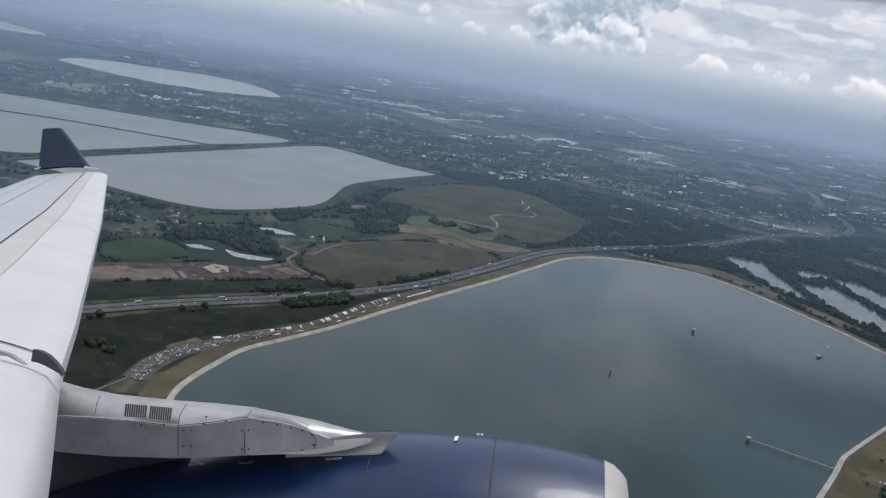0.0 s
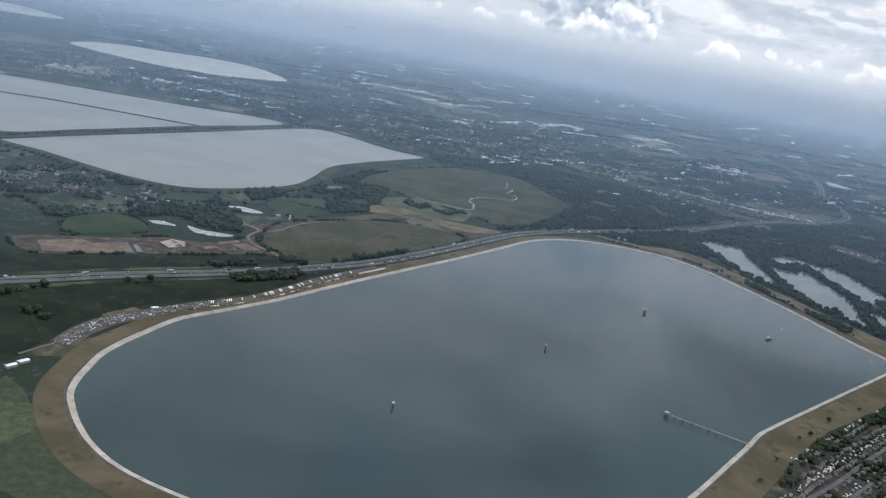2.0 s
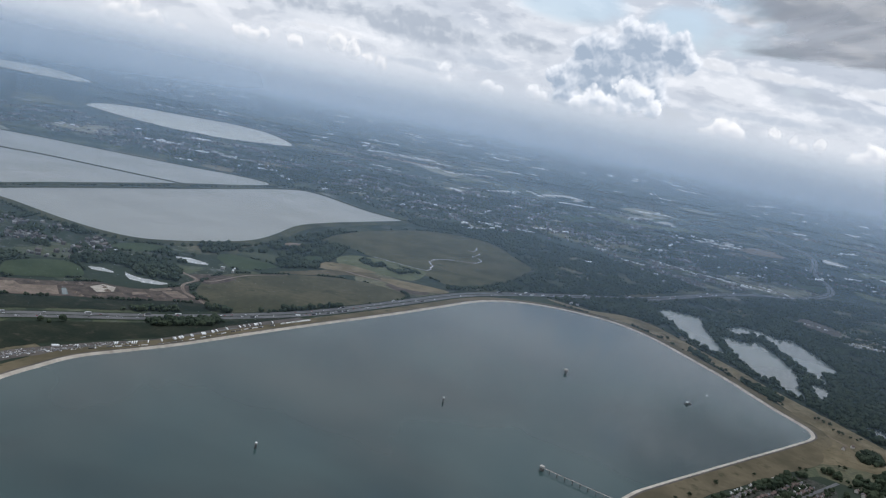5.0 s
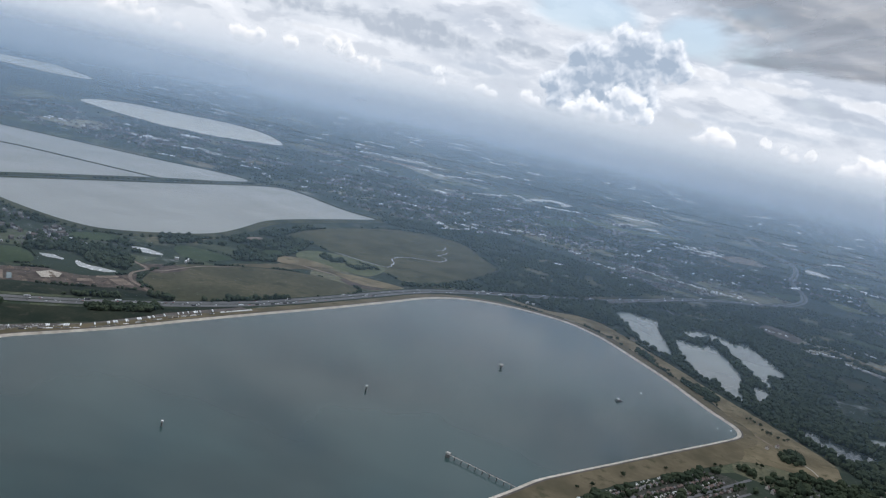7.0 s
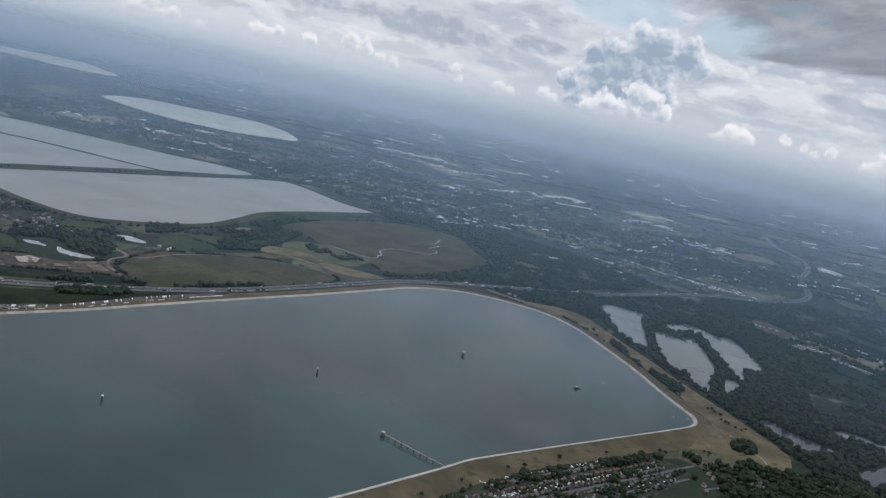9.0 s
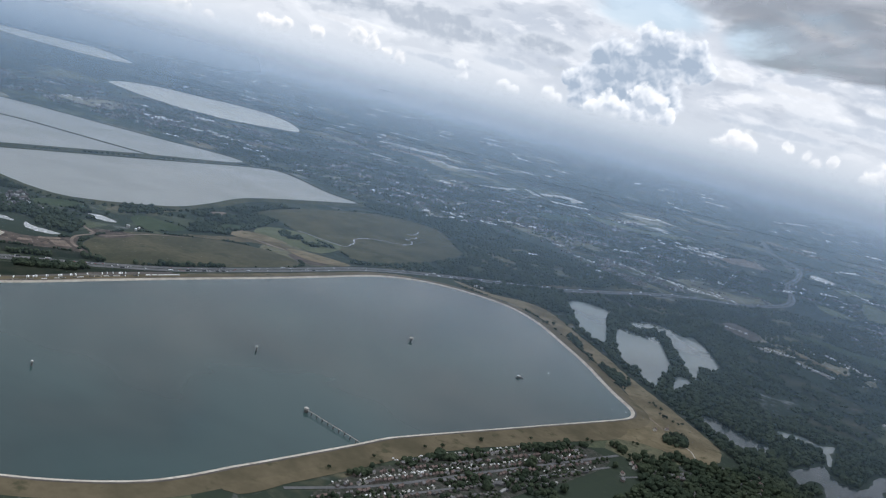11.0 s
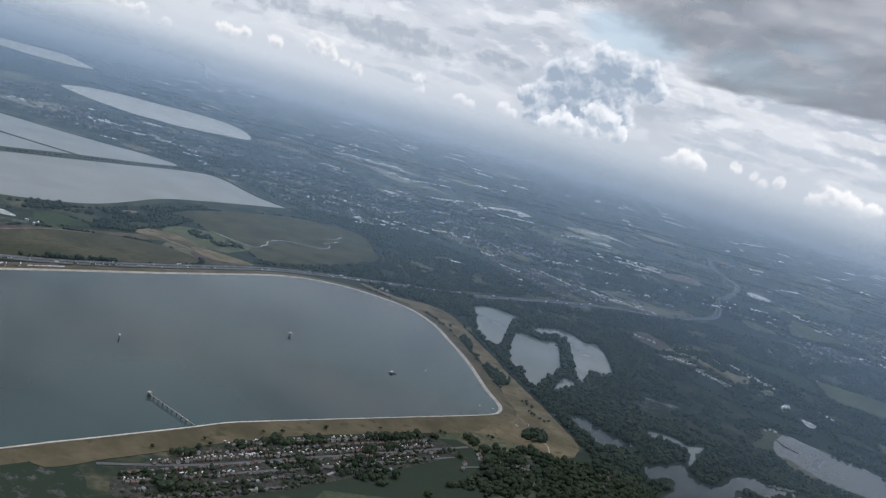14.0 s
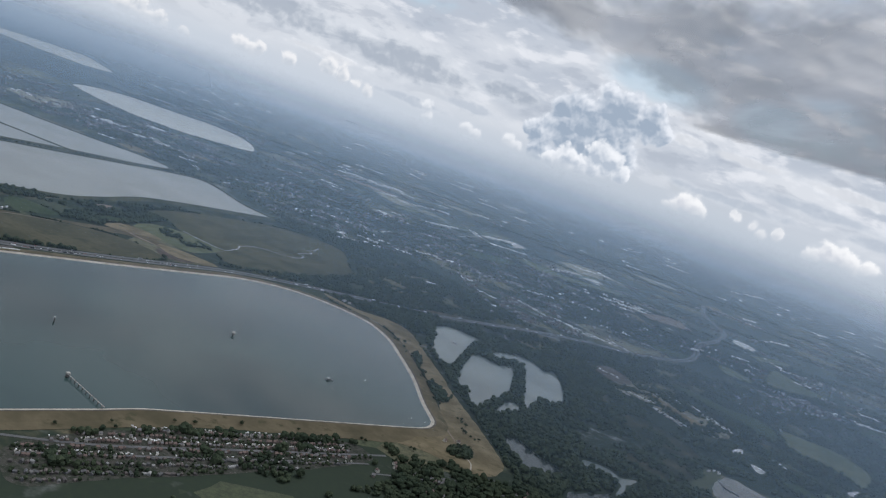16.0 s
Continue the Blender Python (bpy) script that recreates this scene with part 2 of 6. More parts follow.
M = {
    "land": land(),
    "moor": flat_land("moor_grass", (0.066, 0.070, 0.040), (0.104, 0.098, 0.058), 30, 14, (0.050, 0.056, 0.034)),
    "hay": flat_land("pale_grass", (0.092, 0.105, 0.058), (0.135, 0.145, 0.085), 25, 8, (0.072, 0.088, 0.05)),
    "field": flat_land("rough_grass", (0.066, 0.067, 0.041), (0.104, 0.096, 0.060), 45, 14, (0.052, 0.056, 0.034)),
    "meadow": flat_land("green_meadow", (0.044, 0.062, 0.032), (0.064, 0.082, 0.044), 20, 8),
    "heath": flat_land("scrubby_heath", (0.030, 0.040, 0.028), (0.066, 0.066, 0.042), 22, 14, (0.085, 0.075, 0.05)),
    "verge": flat_land("shrubby_verge", (0.022, 0.034, 0.020), (0.04, 0.052, 0.03), 8, 8),
    "dry": flat_land("dry_grass", (0.13, 0.11, 0.068), (0.21, 0.176, 0.114), 16, 6, (0.095, 0.086, 0.05), 0.25),
    "bank": flat_land("bank_grass", (0.098, 0.086, 0.055), (0.155, 0.130, 0.085), 22, 6, (0.078, 0.074, 0.045), 0.2),
    "bank_dark": flat_land("far_bank_grass", (0.05, 0.06, 0.038), (0.085, 0.088, 0.055), 20, 9),
    "tawny": flat_land("tawny_grass", (0.088, 0.078, 0.050), (0.135, 0.115, 0.074), 14, 9, (0.066, 0.064, 0.042)),
    "sand": flat_land("sandy_soil", (0.165, 0.132, 0.106), (0.26, 0.21, 0.168), 7, 9, (0.12, 0.105, 0.08)),
    "pale": flat_land("pale_gravel", (0.36, 0.33, 0.28), (0.48, 0.44, 0.38), 6, 7),
    "earth": flat_land("quarry_earth", (0.070, 0.058, 0.049), (0.130, 0.106, 0.088), 5, 7, (0.052, 0.052, 0.042)),
    "pasture": flat_land("rough_pasture", (0.022, 0.030, 0.022), (0.038, 0.043, 0.030), 14, 12, (0.052, 0.052, 0.038)),
    "tarmac": flat_land("tarmac", (0.125, 0.127, 0.13), (0.17, 0.17, 0.173), 8, 8),
    "yard": flat_land("yard_gravel", (0.10, 0.092, 0.085), (0.15, 0.135, 0.122), 6, 8, (0.07, 0.072, 0.055)),
    "lining": flat_land("concrete_lining", (0.42, 0.385, 0.33), (0.58, 0.54, 0.475), 5, 9, (0.30, 0.275, 0.23)),
    "water": water("reservoir_water", (0.021, 0.040, 0.038), 0.07),
    # far reservoirs: the reflected sky is put into the base colour
    "sky_toned_water": solid("sky_toned_water", (0.172, 0.184, 0.176), 0.36, vary=0.05, size=150.0),
    "pond": water("pond_water", (0.018, 0.024, 0.022), 0.10),
    "pale_pond": water("pale_pond_water", (0.10, 0.12, 0.11), 0.08),
    # farthest reservoirs: a brighter sky reflection, again held in the colour
    "sky_pale_water": solid("sky_pale_far_water", (0.32, 0.325, 0.285), 0.36, vary=0.05, size=150.0),
    # bright sky glint of stream, river and small ponds, painted as a pale colour
    "silver": solid("sky_glint_water", (0.31, 0.325, 0.325), 0.25, vary=0.08, size=9.0),
    "gardens": flat_land("gardens_and_drives", (0.042, 0.050, 0.036), (0.085, 0.080, 0.072), 2.4, 5, (0.125, 0.12, 0.115)),
    "wood": foliage("woodland_leaves", (0.039, 0.056, 0.040), (0.076, 0.094, 0.058)),
    "leaf": foliage("tree_leaves", (0.046, 0.064, 0.045), (0.088, 0.106, 0.066)),
    "bark": solid("bark", (0.09, 0.07, 0.05), 0.9),
    "brick": solid("brick_wall", (0.16, 0.135, 0.12), 0.85),
    "render": solid("pale_wall", (0.55, 0.52, 0.47), 0.8),
    "tile": solid("roof_tiles", (0.115, 0.080, 0.070), 0.8, vary=0.35, size=3.0),
    "slate": solid("slate_roof", (0.11, 0.108, 0.114), 0.7, vary=0.3, size=3.0),
    "shed": solid("white_sheet_roof", (0.62, 0.64, 0.66), 0.45, vary=0.15, size=4.0),
    "concrete": solid("grey_concrete", (0.34, 0.33, 0.31), 0.85, size=1.0),
    "wet": solid("wet_dark_concrete", (0.11, 0.11, 0.105), 0.6, size=1.0),
    "steel": solid("dark_steel", (0.10, 0.105, 0.11), 0.5, 0.6),
    "white": solid("white_paint", (0.75, 0.76, 0.77), 0.35, vary=0.06),
    "roofs": islands("far_roofs", [(0.075, 0.065, 0.065), (0.11, 0.09, 0.085), (0.09, 0.09, 0.10), (0.15, 0.145, 0.145), (0.07, 0.07, 0.075), (0.26, 0.26, 0.26), (0.09, 0.075, 0.07), (0.08, 0.08, 0.085)]),
    "glass": solid("dark_window", (0.03, 0.035, 0.04), 0.1, vary=0.0),
    "rubber": solid("rubber", (0.03, 0.03, 0.03), 0.8),
}


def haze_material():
    """See-through blue sheet that imitates haze by scattering the day's light."""
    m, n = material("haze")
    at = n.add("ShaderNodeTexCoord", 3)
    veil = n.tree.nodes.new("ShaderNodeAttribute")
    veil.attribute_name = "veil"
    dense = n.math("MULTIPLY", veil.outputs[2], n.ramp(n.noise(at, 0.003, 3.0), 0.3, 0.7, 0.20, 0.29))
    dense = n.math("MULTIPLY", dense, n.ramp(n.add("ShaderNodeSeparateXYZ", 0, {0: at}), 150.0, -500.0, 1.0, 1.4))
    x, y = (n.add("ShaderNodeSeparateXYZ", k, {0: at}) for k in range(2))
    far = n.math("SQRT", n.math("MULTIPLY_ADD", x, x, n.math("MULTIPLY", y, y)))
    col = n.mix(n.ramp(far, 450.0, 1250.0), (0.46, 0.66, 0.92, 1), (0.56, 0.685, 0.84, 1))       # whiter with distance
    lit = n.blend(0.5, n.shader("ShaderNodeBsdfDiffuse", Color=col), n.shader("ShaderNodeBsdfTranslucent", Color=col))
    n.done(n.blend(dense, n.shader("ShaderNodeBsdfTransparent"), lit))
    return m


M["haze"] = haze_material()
M["sheds"] = islands("far_shed_roofs", [(0.80, 0.81, 0.82), (0.55, 0.55, 0.55), (0.82, 0.83, 0.84), (0.34, 0.34, 0.35), (0.72, 0.73, 0.75)], 0.45)


# ---- building helpers ----
def part(name, bm, mat, parent=None, label=""):
    mesh = bpy.data.meshes.new(name)
    bm.to_mesh(mesh)
    bm.free()
    mesh.materials.append(M[mat] if isinstance(mat, str) else mat)
    ob = new(name, mesh)
    if parent:
        ob.parent = parent
    if label:
        tagged(ob, label)
    return ob


def thing(name, place, turn, label, category, group=""):
    ob = new(name)
    ob.matrix_basis = pose(*place, 0, 0, turn)
    return tagged(ob, label, category, group)


def box(bm, x, y, z, sx, sy, sz, turn=0.0, taper=1.0):
    """A box that stands on z, its top taper times as wide."""
    made = bmesh.ops.create_cube(bm, size=1.0)["verts"]
    for v in made:
        k = taper if v.co.z > 0 else 1.0
        v.co = Vector((v.co.x * sx * k, v.co.y * sy * k, (v.co.z + 0.5) * sz))
        v.co.rotate(Euler((0, 0, radians(turn))))
        v.co += Vector((x, y, z))
    return made


def tube(bm, a, b, ra, rb, sides=8):
    """A tapered round bar from a to b."""
    a, b = Vector(a), Vector(b)
    m = Matrix.Translation((a + b) / 2) @ (b - a).to_track_quat("Z", "Y").to_matrix().to_4x4()
    bmesh.ops.create_cone(bm, cap_ends=True, segments=sides, radius1=ra, radius2=rb, depth=(b - a).length, matrix=m)


def curve(points, closed=True, step=4.0):
    """A smooth line (Catmull-Rom) through plan points, sampled about every step."""
    p = [np.array(q, float) for q in points]
    out, count = [], len(p)
    for k in range(count if closed else count - 1):
        a, b, c, d = (p[(k + j) % count] if closed else p[min(max(k + j, 0), count - 1)] for j in (-1, 0, 1, 2))
        parts = max(2, int(np.linalg.norm(c - b) / step))
        for s in range(parts):
            t = s / parts
            out.append(0.5 * (2 * b + (c - a) * t + (2 * a - 5 * b + 4 * c - d) * t * t + (3 * b - a - 3 * c + d) * t ** 3))
    if not closed:
        out.append(p[-1])
    return np.array(out)


def ragged(line, much, size=5.0):
    """The same outline, made uneven."""
    return np.array([q + much * np.array(noise.noise_vector(Vector((q[0] / size, q[1] / size, 0.3)))[:2]) for q in line])


def sides(line, closed=True):
    """The outward normals of a closed line that runs clockwise, or the left normals of an open one."""
    ahead = np.roll(line, -1, 0) - np.roll(line, 1, 0) if closed else np.gradient(line, axis=0)
    ahead /= np.linalg.norm(ahead, axis=1)[:, None] + 1e-9
    left = np.c_[-ahead[:, 1], ahead[:, 0]]
    if closed:
        turn = (line[:, 0] * np.roll(line[:, 1], -1) - line[:, 1] * np.roll(line[:, 0], -1)).sum()
        return -left if turn > 0 else left
    return left


def sheet(name, line, z, mat, parent=None, label="", category=""):
    """A flat piece of ground or water inside an outline."""
    bm = bmesh.new()
    bm.faces.new([bm.verts.new((q[0], q[1], z)) for q in line])
    bmesh.ops.triangulate(bm, faces=bm.faces[:])
    bmesh.ops.recalc_face_normals(bm, faces=bm.faces[:])
    if bm.faces[:][0].normal.z < 0:
        bmesh.ops.reverse_faces(bm, faces=bm.faces[:])
    ob = part(name, bm, mat, parent, label)
    if category:
        tagged(ob, label, category, kind="structure")
    return ob


def strip(name, line, offs, mat, parent=None, label="", category="", closed=True):
    """A band along a line: offs are (distance to the side, height) pairs."""
    nrm = sides(line, closed)
    bm = bmesh.new()
    rows = [[bm.verts.new((*(q + w * d), h)) for q, w in zip(line, nrm)] for d, h in offs]
    count = len(line)
    for r, s in zip(rows, rows[1:]):
        for k in range(count if closed else count - 1):
            j = (k + 1) % count
            bm.faces.new((r[k], r[j], s[j], s[k]))
    bmesh.ops.recalc_face_normals(bm, faces=bm.faces[:])
    if sum(f.normal.z for f in bm.faces) < 0:
        bmesh.ops.reverse_faces(bm, faces=bm.faces[:])
    ob = part(name, bm, mat, parent, label)
    if category:
        tagged(ob, label, category, kind="structure")
    return ob


def inside(points, line):
    """Which of the plan points lie inside the outline."""
    x, y = np.asarray(points, float).T
    hit = np.zeros(len(x), bool)
    for a, b in zip(line, np.roll(line, -1, 0)):
        cross = (a[1] > y) != (b[1] > y)
        hit ^= cross & (x < (b[0] - a[0]) * (y - a[1]) / (b[1] - a[1] + 1e-12) + a[0])
    return hit


# ---- ground ----
def plain(radii, high):
    """A wide round sheet about the middle of the flight, out of rings."""
    bm = bmesh.new()
    rings = [[bm.verts.new((130 + r * math.sin(a), -15 + r * math.cos(a), high(r))) for a in np.linspace(0, 2 * math.pi, 96, endpoint=False)] for r in radii]
    for r, t in zip(rings, rings[1:]):
        for k in range(96):
            bm.faces.new((r[k], r[(k + 1) % 96], t[(k + 1) % 96], t[k]))
    return bm


bm = plain((25, 60, 130, 220, 330, 460, 620, 800, 1000, 1250, 1550, 1900, 2350, 2900, 3600, 4200, 4680), lambda r: 0.0)
bm.faces.new([v for v in bm.verts if (v.co - Vector((130, -15, 0))).length < 26])
bmesh.ops.recalc_face_normals(bm, faces=bm.faces[:])
if sum(f.normal.z for f in bm.faces) < 0:
    bmesh.ops.reverse_faces(bm, faces=bm.faces[:])
tagged(part("ground", bm, "land"), "hazy green lowland of fields, woods and towns", "ground", kind="structure")

# haze over the country, imitated by four upright veils, ever farther off, clear at the foot and at the top
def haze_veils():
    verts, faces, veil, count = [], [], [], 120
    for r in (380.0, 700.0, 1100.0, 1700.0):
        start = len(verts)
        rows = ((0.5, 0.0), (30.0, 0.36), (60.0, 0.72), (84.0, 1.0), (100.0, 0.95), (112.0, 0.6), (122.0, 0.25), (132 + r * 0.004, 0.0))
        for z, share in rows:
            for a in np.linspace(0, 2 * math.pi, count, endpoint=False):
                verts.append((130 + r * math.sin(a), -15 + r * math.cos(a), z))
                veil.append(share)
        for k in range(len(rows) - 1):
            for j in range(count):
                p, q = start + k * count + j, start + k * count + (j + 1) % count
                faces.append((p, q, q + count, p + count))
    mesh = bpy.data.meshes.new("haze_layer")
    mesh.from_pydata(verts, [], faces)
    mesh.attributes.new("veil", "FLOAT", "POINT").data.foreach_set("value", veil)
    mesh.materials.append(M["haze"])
    tagged(new("haze_layer", mesh), "see-through blue sheets that imitate haze over the country", "haze", kind="stuff")


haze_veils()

# ---- clouds ----
CLOUD_FAR = 1600.0                     # how far off the cumulus stands


def cloud_bank():
    """The bank of cumulus round the horizon: a tall curved veil of sky, clear between the clouds."""
    m, n = material("cumulus_bank")
    at = n.add("ShaderNodeTexCoord", 3)
    x, y, z = (n.add("ShaderNodeSeparateXYZ", k, {0: at}) for k in range(3))
    az = n.math("MULTIPLY", n.math("ARCTAN2", n.math("SUBTRACT", x, 135.4), n.math("ADD", y, 22.2)), 57.2958)
    el = n.math("MULTIPLY", n.math("ARCTANGENT", n.math("DIVIDE", n.math("SUBTRACT", z, 121.6), CLOUD_FAR)), 57.2958)
    flat = n.add("ShaderNodeCombineXYZ", 0, {0: az, 1: el})
    bent = n.add("ShaderNodeVectorMath", 0, {0: flat, 1: n.add("ShaderNodeVectorMath", 0, {0: n.add("ShaderNodeTexNoise", 1, {"Vector": flat, "Scale": 0.9, "Detail": 3.0}), "Scale": 0.9}, operation="SCALE")}, operation="ADD")

    def puffs(up, size, detail):
        """Cauliflower lumps: near one in the middle of a lump, low in the creases."""
        node = n.tree.nodes.new("ShaderNodeTexVoronoi")
        node.voronoi_dimensions, node.feature = "2D", "SMOOTH_F1"
        node.inputs["Scale"].default_value, node.inputs["Detail"].default_value = size, detail
        node.inputs["Roughness"].default_value, node.inputs["Lacunarity"].default_value, node.inputs["Smoothness"].default_value = 0.42, 2.2, 0.5
        n.tree.links.new(n.add("ShaderNodeVectorMath", 0, {0: bent, 1: (0.25 * up, up, 0)}, operation="ADD"), node.inputs["Vector"])
        return n.math("SUBTRACT", 1.0, node.outputs["Distance"])

    coarse, lifted = puffs(0.0, 0.8, 3.0), puffs(0.22, 0.8, 2.0)
    relief = n.math("SUBTRACT", puffs(0.0, 0.8, 2.0), puffs(0.28, 0.8, 2.0))
    soft = n.noise(flat, 0.6, 4.0, 0.5)
    wisp = n.noise(n.add("ShaderNodeCombineXYZ", 0, {0: n.math("MULTIPLY", az, 0.35), 1: el}), 0.9, 5.0, 0.6, 0.4)

    def heap(lobes, up=0.0):
        best = None
        for a0, e0, r in lobes:
            p, q = n.math("SUBTRACT", az, a0 - 0.2 * up), n.math("SUBTRACT", el, e0 - up)
            v = n.math("SUBTRACT", 1.0, n.math("DIVIDE", n.math("SQRT", n.math("MULTIPLY_ADD", p, p, n.math("MULTIPLY", q, q))), r))
            best = v if best is None else n.math("SMOOTH_MAX", best, v, 0.2)
        return best

    def cumulus(below, lobes, dark, bright, rim, much, deep=0.5):
        """Lays one heap over (colour, cover): thin rims and lump tops are bright, the thick middle is dark."""
        col, cover = below
        dense = n.math("MULTIPLY_ADD", n.math("SUBTRACT", coarse, 0.42), much, heap(lobes))
        sunward = n.math("MULTIPLY_ADD", n.math("SUBTRACT", lifted, 0.42), much, heap(lobes, 0.45))
        shade = n.math("MULTIPLY_ADD", relief, -0.95, n.ramp(sunward, -0.2, deep, 0.0, 1.0, False))
        shade = n.math("MULTIPLY_ADD", n.math("SUBTRACT", soft, 0.5), 1.3, n.math("MULTIPLY_ADD", n.math("SUBTRACT", wisp, 0.5), 0.9, shade))
        here = n.ramp(dense, -rim, rim)
        return n.mix(here, col, n.mix(n.ramp(shade, -0.2, 1.1, 0.0, 1.0, False), bright, dark)), n.math("MAXIMUM", cover, here)

    def bank(below, ovals, dark, bright, much):
        """A long soft bank of grey."""
        col, cover = below
        best = None
        for a0, e0, wa, wb in ovals:
            p, q = n.math("DIVIDE", n.math("SUBTRACT", az, a0), wa), n.math("DIVIDE", n.math("SUBTRACT", el, e0), wb)
            v = n.math("SUBTRACT", 1.0, n.math("SQRT", n.math("MULTIPLY_ADD", p, p, n.math("MULTIPLY", q, q))))
            best = v if best is None else n.math("MAXIMUM", best, v)
        dense = n.math("MULTIPLY_ADD", n.math("SUBTRACT", wisp, 0.5), 0.9, n.math("MULTIPLY_ADD", n.math("SUBTRACT", coarse, 0.5), 0.4, best))
        here = n.math("MULTIPLY", n.ramp(dense, -0.15, 0.5), much)
        tone = n.math("MULTIPLY_ADD", relief, -0.8, n.ramp(dense, -0.05, 0.55, 0.1, 0.9, False))
        return n.mix(here, col, n.mix(n.ramp(tone, 0.0, 1.0), bright, dark)), n.math("MAXIMUM", cover, here)

    sky = ((0.66, 0.69, 0.71, 1), n.math("MULTIPLY", soft, 0.0))
    sky = bank(sky, [(-9.0, 3.8, 7.0, 1.7), (-18.0, 4.2, 5.5, 1.5), (-29.0, 4.6, 7.0, 1.7), (-1.5, 4.2, 3.0, 0.9)], (0.40, 0.44, 0.485, 1), (0.80, 0.81, 0.80, 1), 0.9)
    sky = bank(sky, [(-7.5, 1.5, 3.6, 0.45), (-3.5, 2.4, 3.0, 0.5), (14.5, 2.3, 5.5, 0.45), (19.0, 3.4, 6.0, 0.6), (25.0, 2.6, 5.0, 0.7)], (0.44, 0.49, 0.545, 1), (0.80, 0.81, 0.80, 1), 0.7)
    sky = bank(sky, [(14.5, 4.9, 3.5, 0.45), (21.0, 4.8, 5.0, 0.5), (10.5, 5.0, 1.6, 0.5), (-14.0, 2.5, 4.0, 0.4)], (0.74, 0.74, 0.73, 1), (1.0, 0.985, 0.95, 1), 0.85)
    sky = cumulus(sky, [(-13.2, 1.7, 0.7), (-12.4, 1.6, 0.6), (-11.3, 1.3, 0.45), (-10.5, 1.1, 0.45), (-19.3, 1.2, 0.7), (-18.2, 1.3, 0.6), (-16.1, 1.4, 0.6), (-25.0, 0.8, 0.8), (-24.3, 0.5, 0.6), (-25.7, 1.0, 0.8), (-26.6, 1.1, 0.8), (-22.8, 0.5, 0.5)], (0.60, 0.63, 0.65, 1), (0.90, 0.88, 0.84, 1), 0.3, 0.9)
    sky = cumulus(sky, [(-3.3, 0.9, 0.55), (-2.7, 0.8, 0.45), (-0.4, 1.3, 0.6), (0.3, 1.1, 0.45), (-6.3, 1.7, 0.5), (-6.0, 1.0, 0.45)], (0.62, 0.65, 0.67, 1), (0.86, 0.86, 0.84, 1), 0.35, 0.9)
    sky = cumulus(sky, [(4.8, 6.45, 0.85), (6.0, 5.0, 2.1), (3.3, 4.7, 1.2), (2.2, 4.5, 0.9), (2.8, 3.1, 1.6), (1.0, 2.6, 0.8), (1.7, 1.5, 1.2), (7.9, 5.3, 1.3), (8.9, 4.9, 0.8), (5.1, 2.7, 1.6), (7.0, 2.6, 1.2), (6.6, 6.2, 1.0), (4.4, 4.1, 1.5)], (0.37, 0.435, 0.505, 1), (0.85, 0.86, 0.86, 1), 0.18, 0.6, 0.5)
    sky = cumulus(sky, [(3.5, 1.5, 0.85), (2.6, 1.1, 0.6), (5.6, 2.4, 0.85), (6.4, 2.1, 0.95), (4.7, 1.3, 0.75), (5.5, 1.6, 0.75), (7.2, 1.6, 0.7)], (0.50, 0.55, 0.60, 1), (0.93, 0.925, 0.90, 1), 0.16, 0.8, 0.7)
    sky = cumulus(sky, [(11.2, 1.0, 0.62), (11.7, 1.3, 0.68), (12.3, 1.3, 0.65), (12.9, 1.1, 0.4), (10.7, 0.8, 0.4), (20.0, 0.9, 0.62), (20.7, 1.25, 0.78), (21.4, 1.35, 0.72), (22.0, 1.2, 0.75), (19.6, 0.7, 0.35), (23.0, 1.3, 0.7)], (0.68, 0.69, 0.70, 1), (0.96, 0.94, 0.89, 1), 0.3, 0.85, 1.0)
    sky = cumulus(sky, [(14.8, 1.6, 0.32), (15.1, 1.5, 0.36), (16.1, 1.3, 0.4), (17.6, 1.3, 0.45), (16.7, 1.0, 0.5)], (0.66, 0.68, 0.69, 1), (0.86, 0.85, 0.82, 1), 0.3, 0.8)
    col, cover = sky
    veil = n.ramp(n.math("MULTIPLY_ADD", n.math("SUBTRACT", soft, 0.5), 0.8, el), 0.35, 1.5)       # the haze takes the cloud feet
    glow = n.add("ShaderNodeEmission", 0, {0: col, 1: 1.0})
    n.done(n.blend(n.math("MULTIPLY", cover, veil), n.shader("ShaderNodeBsdfTransparent"), glow))
    bm = bmesh.new()
    rows = [[bm.verts.new((135.4 + CLOUD_FAR * math.sin(a), -22.2 + CLOUD_FAR * math.cos(a), h)) for a in np.linspace(-1.2, 1.2, 90)] for h in (126.0, 200.0, 300.0, 420.0)]
    for r, t in zip(rows, rows[1:]):
        for k in range(89):
            bm.faces.new((r[k], r[k + 1], t[k + 1], t[k]))
    tagged(part("backdrop", bm, m), "bank of grey and white cumulus along the horizon", "clouds", kind="structure")


cloud_bank()

# the dark deck: a flat-based sheet of cloud, frayed at its rim
DECK = curve([(396, 1265), (470, 1285), (560, 1230), (660, 1150), (800, 1080), (980, 960), (1080, 760), (960, 520), (700, 400), (430, 395), (330, 480), (230, 600), (110, 690), (165, 772), (225, 850), (290, 945), (340, 1020), (372, 1150)], step=15.0)


